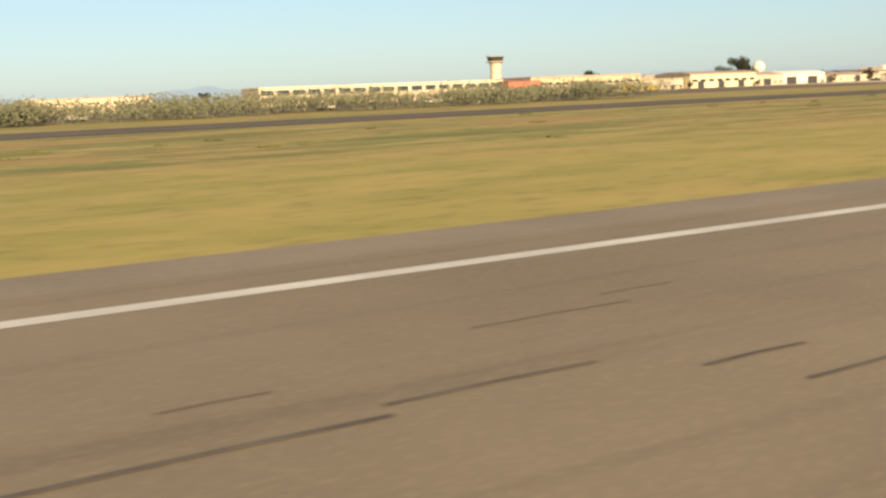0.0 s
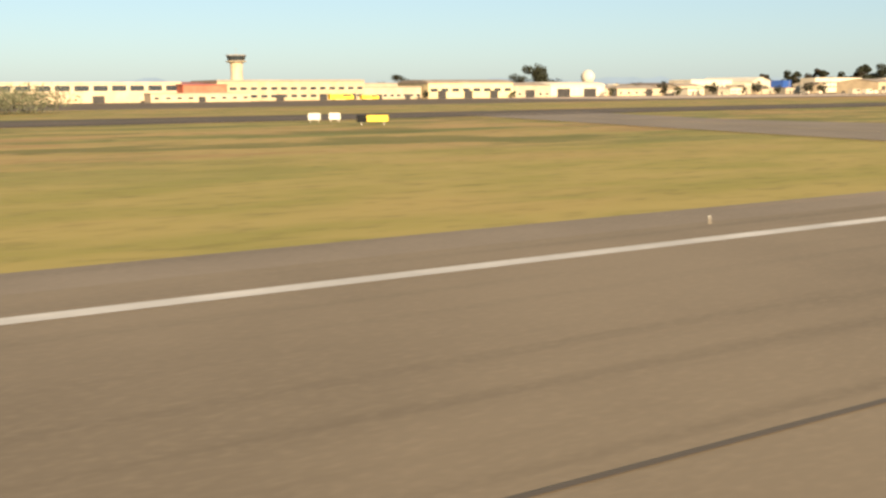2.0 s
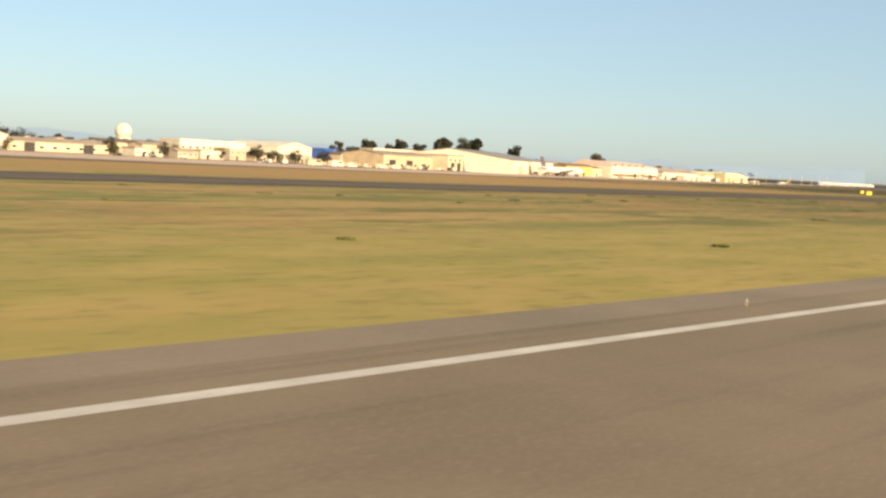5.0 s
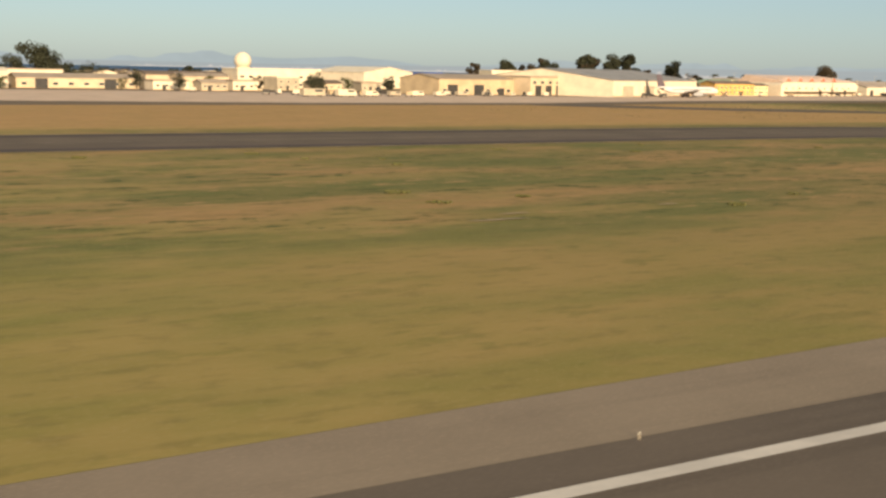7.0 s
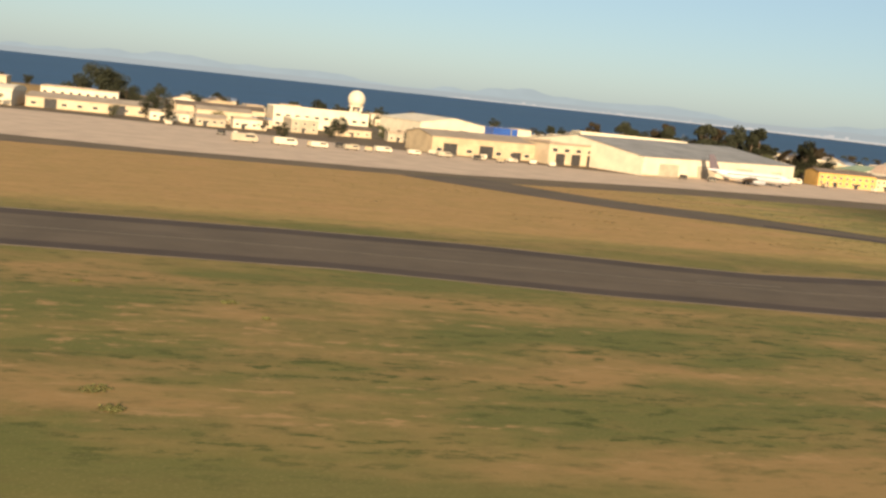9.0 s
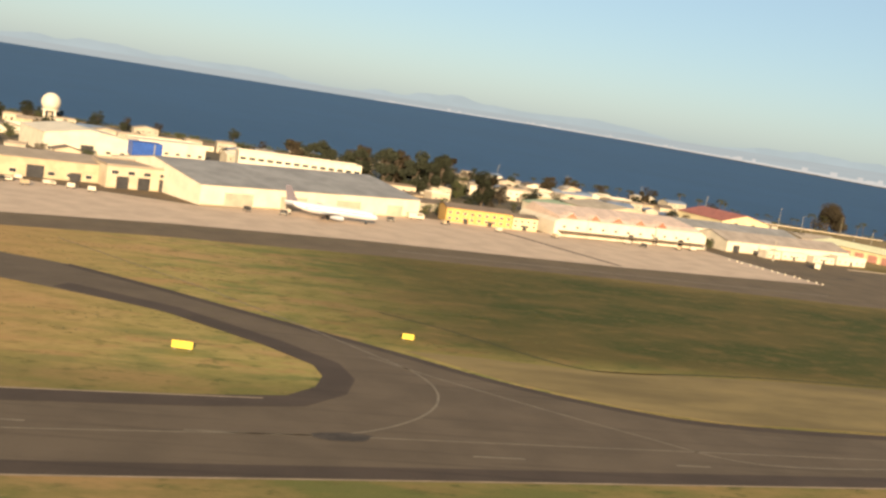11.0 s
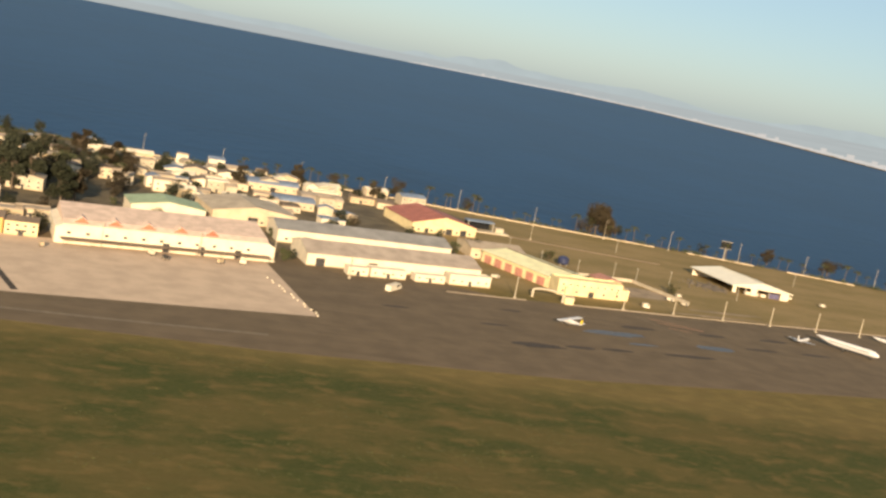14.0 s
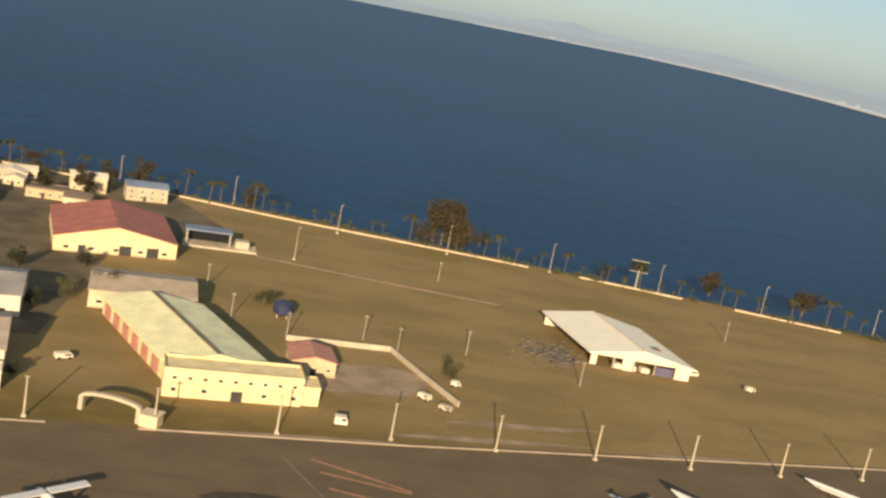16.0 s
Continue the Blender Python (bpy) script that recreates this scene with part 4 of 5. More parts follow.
# ---- towers, tanks, masts ----
def control_tower():
    ob = thing("control_tower", 354, 571, 0, "pale control tower with a dark glazed cab", "control tower")
    part("base", boxes((-7, 7, -6, 6, 0, 5)), CREAM, ob)
    part("shaft", rings(bmesh.new(), [((0, 0, 5), 4.4, 4.4, (1, 0, 0), (0, 1, 0)), ((0, 0, 14), 3.3, 3.3, (1, 0, 0), (0, 1, 0)), ((0, 0, 20.4), 3.6, 3.6, (1, 0, 0), (0, 1, 0))], 12), CREAM, ob)
    part("gallery", rings(bmesh.new(), [((0, 0, 20.4), 3.8, 3.8, (1, 0, 0), (0, 1, 0)), ((0, 0, 21.2), 5.8, 5.8, (1, 0, 0), (0, 1, 0)), ((0, 0, 21.7), 5.8, 5.8, (1, 0, 0), (0, 1, 0))], 12), PALE, ob)
    part("cab", rings(bmesh.new(), [((0, 0, 21.7), 4.6, 4.6, (1, 0, 0), (0, 1, 0)), ((0, 0, 24.4), 5.5, 5.5, (1, 0, 0), (0, 1, 0))], 12), GLASS, ob)
    part("cab_roof", rings(bmesh.new(), [((0, 0, 24.4), 6.0, 6.0, (1, 0, 0), (0, 1, 0)), ((0, 0, 25.1), 5.6, 5.6, (1, 0, 0), (0, 1, 0))], 12), GREY_ROOF, ob)
    part("aerial", post(bmesh.new(), 0, 0, 25.1, 29, 0.12, 0.05, 6), STEEL, ob)


control_tower()


def radar_dome():
    ob = thing("radar_dome", 697.5, 671, 0, "white radar dome on an open white tower", "radar")
    for x, y in ((-3, -3), (3, -3), (3, 3), (-3, 3)):
        part("leg", boxes((x - 0.6, x + 0.6, y - 0.6, y + 0.6, 0, 9.4)), WHITE, ob)
    part("platform", rings(bmesh.new(), [((0, 0, 9.4), 5.0, 5.0, (1, 0, 0), (0, 1, 0)), ((0, 0, 10.2), 5.0, 5.0, (1, 0, 0), (0, 1, 0))], 16), WHITE, ob)
    r = 5.6
    part("dome", rings(bmesh.new(), [((0, 0, 14.2 + r * math.sin(a)), max(r * math.cos(a), 0.05), max(r * math.cos(a), 0.05), (1, 0, 0), (0, 1, 0)) for a in [radians(-50 + 14 * k) for k in range(11)]], 20), WHITE, ob)
    part("stair", boxes((-1.2, 1.2, -0.8, 0.8, 0, 9.4)), PALE, ob)


radar_dome()
ob = thing("water_tank", 756, 524, 15, "blue rectangular water tank on a frame", "tank")
part("tank", boxes((-7, 7, -5, 5, 3.0, 9.0)), BLUE, ob)
part("lid", boxes((-7.2, 7.2, -5.2, 5.2, 9.02, 9.3)), BLUE, ob)
for x in (-6, 0, 6):
    part("support", boxes((x - 0.4, x + 0.4, -4, 4, 0, 3.0)), STEEL, ob)
part("ladder", boxes((3.0, 3.5, -5.3, -5.05, 0, 9.0)), STEEL, ob)


def lamp_post(h, name="lamp_post", label="tall pale lamp post on the apron edge", slim=False):
    ob = thing(name, 0, 0, 0, label, "lamp post", "lamp posts")
    part("base", boxes((-0.5, 0.5, -0.5, 0.5, 0, 0.6)), PALE, ob)
    part("pole", post(bmesh.new(), 0, 0, 0.6, h, 0.15 if slim else 0.26, 0.09 if slim else 0.17, 8), PALE, ob)
    part("crossarm", boxes((-0.1 if slim else -0.4, 0.9 if slim else 0.4, -0.07, 0.07, h - 0.1, h + 0.06)), STEEL, ob)
    for x in ((0.75,) if slim else (-0.3, 0.3)):
        part("lamp_head", boxes((x - 0.18, x + 0.18, -0.2, 0.12, h + 0.07, h + 0.2)), PALE, ob)
    return ob


lp = lamp_post(9.2)
spots = [(1120, 450), (1147, 453), (1174, 458), (1201, 463), (1227, 464.5), (1253, 467), (1279, 469), (1305, 472), (1331, 477), (1357, 482), (1046, 442), (1015, 452), (985, 444), (948, 436)]
lp.matrix_basis = pose(spots[0][0] * S, spots[0][1] * S, 0, 0, 0, 9)
for x, y in spots[1:]:
    copy_thing(lp, pose(x * S, y * S, 0, 0, 0, 9))
coast_lamp = lamp_post(12.5, "street_lamp", "tall slim street lamp along the coast road", True)
spots = [(1095, 705), (1145, 700), (1191, 676), (1238, 670), (1283, 667), (1330, 660), (1374, 651), (1420, 640), (1174, 622), (1040, 712), (990, 716), (940, 722)]
coast_lamp.matrix_basis = pose(spots[0][0] * S, (spots[0][1] - 6) * S, 0, 0, 0, -12)
for x, y in spots[1:]:
    copy_thing(coast_lamp, pose(x * S, (y - 6) * S, 0, 0, 0, -12))
field_pole = thing("field_pole", 0, 0, 0, "slim wooden pole in the field", "pole", "field poles")
part("pole", post(bmesh.new(), 0, 0, 0, 8.0, 0.2, 0.13, 6), STEEL, field_pole)
part("crossarm", boxes((-0.7, 0.7, -0.08, 0.08, 7.3, 7.5)), STEEL, field_pole)
spots = [(1197, 534), (1207, 527), (1229, 534), (1157, 537), (1174, 526), (1147, 565), (1229, 616), (1337, 593), (1262, 520)]
field_pole.matrix_basis = pose(spots[0][0] * S, spots[0][1] * S, 0)
for x, y in spots[1:]:
    copy_thing(field_pole, pose(x * S, y * S, 0, 0, 0, 7))

# ---- airfield signs and lights ----
def airfield_light():
    ob = thing("runway_light", 0, 0, 0, "small white elevated runway edge light", "light", "runway edge lights")
    up = ((1, 0, 0), (0, 1, 0))
    part("base", rings(bmesh.new(), [((0, 0, 0), 0.06, 0.06, *up), ((0, 0, 0.05), 0.05, 0.05, *up)], 8), PALE, ob)
    part("stem", post(bmesh.new(), 0, 0, 0.05, 0.26, 0.028, 0.028, 8), PALE, ob)
    part("lens", rings(bmesh.new(), [((0, 0, 0.26), 0.026, 0.026, *up), ((0, 0, 0.36), 0.03, 0.03, *up), ((0, 0, 0.41), 0.018, 0.018, *up)], 8), SIGN_WHITE, ob)
    return ob


rl = airfield_light()
spots = [(28, 20.3), (92, 20.3), (147, 20.3), (172, 21.0), (281, 20.8), (319, 20.3), (-32, 20.3), (380, 20.3), (440, 20.3), (500, 20.4), (560, 20.4), (179, 25.2), (183.3, 28.2)]
SMALL = Matrix.Diagonal((0.75, 0.75, 0.75, 1))
rl.matrix_basis = pose(spots[0][0] * S, spots[0][1] * S, 0.03 * S) @ SMALL
for x, y in spots[1:]:
    copy_thing(rl, pose(x * S, y * S, 0.03 * S) @ SMALL)


def sign_board(x, y, w, h, face, rz, label, bars=0, second=None, lift=0.35):
    ob = thing("airfield_sign", x, y, rz, label, "sign", "airfield signs")
    part("box", boxes((-w / 2, w / 2, -0.14, 0.14, lift, lift + h)), BLACK if second else face, ob)
    part("face", boxes((-w / 2 + 0.06 + (w * 0.3 if second else 0), w / 2 - 0.06, -0.17, -0.145, lift + 0.06, lift + h - 0.06)), face, ob)
    if second:
        part("mark_panel", boxes((-w / 2 + 0.06, -w / 2 + w * 0.27, -0.17, -0.145, lift + 0.06, lift + h - 0.06)), second, ob)
    for k in range(bars):
        x0 = -w * 0.3 + k * w * 0.6 / max(bars, 1)
        part("bar", boxes((x0, x0 + w * 0.6 / bars * 0.6, -0.185, -0.172, lift + h * 0.25, lift + h * 0.75)), BLACK, ob)
    for k in (-0.35, 0.35):
        part("leg", boxes((k * w - 0.06, k * w + 0.06, -0.06, 0.06, 0, lift)), STEEL, ob)
    return ob


sign_board(79.25, 29, 1.0, 0.44, SIGN_ORANGE, -32, "orange airfield sign with dark bars", 2, None, 0.22)
part("end_plate", boxes((0.51, 0.58, -0.18, 0.18, 0.1, 0.74)), SIGN_WHITE, bpy.data.objects["airfield_sign"])
sign_board(183, 104.5, 3.6, 0.85, SIGN_YELLOW, -30, "yellow and black taxiway sign in the grass", 0, BLACK)
sign_board(183.0, 119.4, 1.5, 0.8, SIGN_WHITE, -30, "pale taxiway sign in the grass")
sign_board(185.6, 119, 1.4, 0.8, SIGN_WHITE, -30, "pale taxiway sign in the grass")
sign_board(772, 185.3, 3.6, 1.3, SIGN_YELLOW, -10, "yellow taxiway sign in the grass")
sign_board(817, 208, 2.4, 1.1, SIGN_YELLOW, -10, "small yellow taxiway sign in the grass")
ob = thing("distance_board", 339, 28.6, -40, "dark square distance board seen from behind", "sign")
part("board", boxes((-0.42, 0.42, -0.08, 0.08, 0.08, 0.78)), BLACK, ob)
for x in (-0.35, 0.35):
    part("leg", boxes((x - 0.04, x + 0.04, -0.04, 0.04, 0, 0.08)), BLACK, ob)
ob = thing("billboard", 1320, 655, -12, "dark billboard on a pale post near the coast", "billboard")
part("post", post(bmesh.new(), 0, 0, 0, 9.0, 0.5, 0.4, 8), STEEL, ob)
part("panel", boxes((-3.6, 3.6, -0.3, 0.3, 8.0, 12.4)), BLACK, ob)
for z in (7.7, 12.4):
    part("frame_rail", boxes((-3.9, 3.9, -0.1, 0.1, z, z + 0.3)), STEEL, ob)
ob = thing("stage", 1134, 614, 6, "dark open-air stage box with a pale frame", "stage")
part("back_panel", boxes((0, 16, 6, 6.4, 0, 5.5)), BLACK, ob)
part("roof", boxes((-0.5, 16.5, -0.5, 6.5, 5.6, 6.2)), BLUE_ROOF, ob)
for x in (0.2, 15.8):
    part("leg", boxes((x - 0.3, x + 0.3, -0.3, 0.3, 0, 5.6)), STEEL, ob)
part("deck", boxes((-1, 26, -2.5, 6.6, 0, 0.7)), PALE, ob)
part("equipment_hut", boxes((18, 23, 0, 4, 0.72, 3.4)), PALE, ob)
ob = thing("dark_tank", 1172, 545, 0, "round dark blue tank on short legs", "tank")
part("shell", rings(bmesh.new(), [((0, 0, 1.0), 2.2, 2.2, (1, 0, 0), (0, 1, 0)), ((0, 0, 1.6), 3.0, 3.0, (1, 0, 0), (0, 1, 0)), ((0, 0, 4.2), 3.0, 3.0, (1, 0, 0), (0, 1, 0)), ((0, 0, 5.2), 1.6, 1.6, (1, 0, 0), (0, 1, 0))], 16), plain("dark_blue_paint", (0.03, 0.035, 0.075), 0.5), ob)
for x, y in ((-1.5, -1.5), (1.5, -1.5), (1.5, 1.5), (-1.5, 1.5)):
    part("leg", boxes((x - 0.2, x + 0.2, y - 0.2, y + 0.2, 0, 1.3)), STEEL, ob)


def low_wall(name, pts, h, t, material, label, gap=()):
    """A wall in straight lengths along a polyline; each length is a part."""
    ob = thing(name, 0, 0, 0, label, "wall", "", "structure")
    k = 0
    for (x0, y0), (x1, y1) in zip(pts, pts[1:]):
        if k not in gap:
            L = math.hypot(x1 - x0, y1 - y0)
            p = part("wall_length", boxes((0, L - 0.02, -t / 2, t / 2, -0.05, h)), material, ob)
            p.matrix_basis = pose(x0 * S, y0 * S, 0, 0, 0, math.degrees(math.atan2(y1 - y0, x1 - x0)))
        k += 1
    return ob


low_wall("apron_kerb", [(1088, 443), (1113, 446.5), (1125, 448.5), (1144, 451), (1204, 460.5), (1337, 485.5), (1500, 516)], 0.3, 0.5, PALE_ROOF, "low pale kerb wall along the apron edge", (2,))
cw = []
for k in range(27):
    x = 900 + k * 22.0
    cw.append((x, float(np.interp(x, [900, 1109, 1169, 1257, 1306, 1362, 1500], [722, 695, 681, 666.5, 658, 645, 612]))))
low_wall("coast_wall", cw, 0.6, 0.6, CREAM, "pale sea wall in broken lengths along the shore", (3, 8, 17, 20, 23, 24))
low_wall("yard_wall", [(1174, 524), (1205, 527), (1212, 510), (1221, 490)], 1.6, 0.5, PALE, "pale boundary wall round a dirt yard")
low_wall("field_wall", [(1160, 612), (1200, 604), (1250, 596)], 0.5, 0.6, BROWN_ROOF, "low dark wall across the field")

# ---- aircraft ----
def airliner(name, x, y, rz, L, label, winged=True, group="parked aircraft"):
    """Nose towards the turned +x; x, y: the middle of the body."""
    ob = thing(name, x, y, rz, label, "aircraft", group)
    r = L * 0.052
    zc = r + L * 0.045
    rows = []
    for u, k, lift in ((-0.5, 0.10, 0.75), (-0.42, 0.45, 0.5), (-0.3, 0.85, 0.15), (-0.2, 1, 0), (0.36, 1, 0), (0.43, 0.88, -0.08), (0.48, 0.55, -0.22), (0.5, 0.12, -0.35)):
        rows.append(((u * L, 0, zc + lift * r), r * k, r * k, (0, 1, 0), (0, 0, 1)))
    part("fuselage", rings(bmesh.new(), rows, 14), JET_WHITE, ob)
    for s in (-1, 1) if winged else ():
        bm = bmesh.new()
        prof = [((0.10 * L, s * r * 0.6), (-0.08 * L, s * r * 0.6)), ((-0.10 * L, s * 0.45 * L), (-0.15 * L, s * 0.45 * L))]
        lo, hi = [], []
        for (a, b), z in zip(prof, (zc - r * 0.6, zc + r * 0.15)):
            for p in (a, b):
                lo.append(bm.verts.new((p[0], p[1], z)))
                hi.append(bm.verts.new((p[0], p[1], z + r * 0.18)))
        for f in ((0, 1, 3, 2),):
            bm.faces.new([lo[k] for k in f])
            bm.faces.new([hi[k] for k in f])
        for a, b in ((0, 1), (1, 3), (3, 2), (2, 0)):
            bm.faces.new((lo[a], lo[b], hi[b], hi[a]))
        part("wing", bm, JET_GREY, ob)
        bm = bmesh.new()
        prism(bm, [(-0.40 * L, zc + r * 0.5), (-0.48 * L, zc + r * 0.5), (-0.49 * L, zc + r * 0.62), (-0.40 * L, zc + r * 0.62)], "y", s * r * 0.3, s * 0.16 * L)
        part("tailplane", bm, JET_GREY, ob)
        ey = s * 0.15 * L
        part("engine", rings(bmesh.new(), [((0.13 * L, ey, zc - r * 1.0), r * 0.5, r * 0.5, (0, 1, 0), (0, 0, 1)), ((0.05 * L, ey, zc - r * 1.0), r * 0.55, r * 0.55, (0, 1, 0), (0, 0, 1)), ((-0.01 * L, ey, zc - r), r * 0.32, r * 0.32, (0, 1, 0), (0, 0, 1))], 12), JET_GREY, ob)
    if winged:
        part("fin", prism(bmesh.new(), [(-0.36 * L, zc + r * 0.8), (-0.45 * L, zc + r * 4.0), (-0.51 * L, zc + r * 4.0), (-0.48 * L, zc + r * 0.8)], "y", -r * 0.1, r * 0.1), DARK_FIN if L > 34 and winged else JET_WHITE, ob)
    part("window_band", boxes((-0.28 * L, 0.36 * L, -r * 1.003, -r * 0.97, zc + r * 0.12, zc + r * 0.3)), GLASS, ob)
    part("cockpit_glass", boxes((0.425 * L, 0.458 * L, -r * 0.45, r * 0.45, zc + r * 0.40, zc + r * 0.62)), GLASS, ob)
    for gx, gy in ((0.38, 0), (-0.03, 0.07), (-0.03, -0.07)):
        g = part("landing_gear", boxes((gx * L - r * 0.08, gx * L + r * 0.08, gy * L - r * 0.08, gy * L + r * 0.08, r * 0.3, zc - r * 0.5)), STEEL, ob)
        part("wheel", rings(bmesh.new(), [((gx * L, gy * L - r * 0.2, r * 0.32), r * 0.32, r * 0.32, (1, 0, 0), (0, 0, 1)), ((gx * L, gy * L + r * 0.2, r * 0.32), r * 0.32, r * 0.32, (1, 0, 0), (0, 0, 1))], 10), TYRE, g)
    return ob


airliner("airliner", 827, 391, -6, 35, "white airliner parked before the large hangar")
for x, y, rz, L in ((1275, 436, -49, 29), (1321, 433, -49, 29), (1316, 463.5, -40, 16)):
    airliner("stored_fuselage", x, y, rz, L, "wingless white airliner fuselage stored at the apron edge", False)
airliner("stored_jet", 1256, 441.5, 38, 14, "small white aircraft parked by the kerb")


def prop_plane(x, y, rz):
    ob = thing("propeller_plane", x, y, rz, "small white high-wing propeller plane on the apron", "aircraft", "parked aircraft")
    part("fuselage", rings(bmesh.new(), [((-5.2, 0, 2.0), 0.2, 0.25, (0, 1, 0), (0, 0, 1)), ((-2, 0, 1.8), 0.6, 0.7, (0, 1, 0), (0, 0, 1)), ((1.5, 0, 1.7), 0.8, 0.95, (0, 1, 0), (0, 0, 1)), ((3.6, 0, 1.5), 0.65, 0.65, (0, 1, 0), (0, 0, 1)), ((4.6, 0, 1.45), 0.25, 0.25, (0, 1, 0), (0, 0, 1))], 10), JET_WHITE, ob)
    for s in (-1, 1):
        part("wing", boxes((-0.2, 1.9, min(s * 0.4, s * 8.0), max(s * 0.4, s * 8.0), 2.62, 2.85)), JET_WHITE, ob)
        part("tailplane", boxes((-5.2, -4.1, min(s * 0.1, s * 2.6), max(s * 0.1, s * 2.6), 2.2, 2.32)), JET_WHITE, ob)
        part("wheel", rings(bmesh.new(), [((0.6, s * 1.3 - 0.12, 0.35), 0.35, 0.35, (1, 0, 0), (0, 0, 1)), ((0.6, s * 1.3 + 0.12, 0.35), 0.35, 0.35, (1, 0, 0), (0, 0, 1))], 10), TYRE, ob)
        part("strut", boxes((0.5, 0.7, min(s * 0.7, s * 1.35), max(s * 0.7, s * 1.35), 0.5, 1.3)), STEEL, ob)
    part("fin", prism(bmesh.new(), [(-4.0, 2.2), (-4.9, 4.0), (-5.4, 4.0), (-5.2, 2.2)], "y", -0.08, 0.08), SIGN_YELLOW, ob)
    part("propeller", boxes((4.62, 4.7, -0.08, 0.08, 0.35, 2.55)), BLACK, ob)
    part("nose_wheel", rings(bmesh.new(), [((3.2, -0.1, 0.3), 0.3, 0.3, (1, 0, 0), (0, 0, 1)), ((3.2, 0.1, 0.3), 0.3, 0.3, (1, 0, 0), (0, 0, 1))], 10), TYRE, ob)
    part("nose_leg", boxes((3.1, 3.3, -0.08, 0.08, 0.4, 1.2)), STEEL, ob)


prop_plane(1134, 413, 128)


def vehicle(name, x, y, rz, L, W, H, paint, label, cab=0.3, group="airport vehicles"):
    if x > 1100 or 640 < x < 770:
        L, W, H = L * 0.7, W * 0.85, H * 0.72
    ob = thing(name, x, y, rz, label, "vehicle", group)
    part("body", prism(bmesh.new(), [(-L / 2, 0.5), (L / 2, 0.5), (L / 2, H * 0.62), (L / 2 - L * cab * 0.4, H), (-L / 2, H)], "y", -W / 2, W / 2), paint, ob)
    part("side_glass", boxes((L * 0.02, L * 0.38, -W / 2 - 0.03, -W / 2 - 0.005, H * 0.62, H * 0.88)), GLASS, ob)
    for ax in (-0.32, 0.32):
        for s in (-1, 1):
            part("wheel", rings(bmesh.new(), [((ax * L, s * W * 0.42 - 0.15, 0.45), 0.45, 0.45, (1, 0, 0), (0, 0, 1)), ((ax * L, s * W * 0.42 + 0.15, 0.45), 0.45, 0.45, (1, 0, 0), (0, 0, 1))], 10), TYRE, ob)
    return ob


for x, y, rz, L, W, H, m, lb in ((1063, 431, 55, 10, 2.5, 2.8, WHITE, "white bus on the apron by the sheds"), (868, 428, 10, 7, 2.4, 2.6, WHITE, "white van before the yellow offices"),
                                 (652, 372, 15, 9, 2.5, 3.0, WHITE, "white truck on the apron"), (664, 376, 15, 8, 2.5, 2.8, PALE, "pale truck on the apron"), (676, 380, 18, 9, 2.5, 3.0, WHITE, "white truck on the apron"),
                                 (688, 383, 12, 7, 2.4, 2.6, WHITE, "white van on the apron"), (700, 386, 15, 8, 2.4, 2.8, PALE, "pale truck on the apron"), (714, 388, 15, 7, 2.4, 2.4, WHITE, "white van on the apron"),
                                 (728, 392, 18, 6, 2.3, 2.2, WHITE, "white pickup on the apron"), (640, 368, 10, 8, 2.5, 2.8, WHITE, "white truck on the apron"), (626, 366, 8, 9, 2.5, 3.0, PALE, "pale truck on the apron"),
                                 (1120, 486, 30, 6, 2.2, 2.4, WHITE, "white van in the yard"), (1189, 468, 0, 4.5, 2.5, 3.2, WHITE, "white box trailer in the field"), (1212, 492, -40, 5, 2.2, 2.4, WHITE, "white van by the yard wall"),
                                 (1217, 486, -30, 5, 2.2, 2.2, PALE, "pale van by the yard wall"), (1222, 505, 0, 4, 2.2, 2.4, WHITE, "white trailer in the field"), (1306, 546, 5, 8, 2.6, 3.0, WHITE, "white truck beside the open hangar"),
                                 (1324, 538, 5, 4.5, 2.2, 2.4, WHITE, "white trailer in the field"), (1105, 478, 40, 6, 2.3, 2.6, BLACK, "dark van between the sheds"), (1097, 476, 40, 7, 2.4, 2.6, WHITE, "white van between the sheds"),
                                 (350, 436, 0, 12, 2.6, 3.0, SIGN_YELLOW, "yellow apron bus before the terminal"), (366, 438, 0, 9, 2.6, 2.4, SIGN_YELLOW, "yellow apron tractor before the terminal"), (150, 300, 0, 6, 2.3, 2.2, WHITE, "white pickup on the taxiway road"),
                                 (95, 262, 0, 5, 2.2, 1.9, WHITE, "white car on the service road"), (30, 262, 0, 5, 2.2, 1.9, PALE, "pale car on the service road")):
    vehicle("vehicle", x, y, rz, L, W, H, m, lb)

def cart(x, y, rz, paint, label):
    ob = thing("ground_cart", x, y, rz, label, "cart", "ground carts")
    part("bed", boxes((-1.6, 1.6, -0.8, 0.8, 0.5, 0.75)), STEEL, ob)
    part("load", boxes((-1.4, 1.2, -0.7, 0.7, 0.76, 1.9)), paint, ob)
    for ax in (-1.1, 1.1):
        for s in (-0.72, 0.72):
            part("wheel", rings(bmesh.new(), [((ax, s - 0.1, 0.3), 0.3, 0.3, (1, 0, 0), (0, 0, 1)), ((ax, s + 0.1, 0.3), 0.3, 0.3, (1, 0, 0), (0, 0, 1))], 8), TYRE, ob)


rk = random.Random(77)
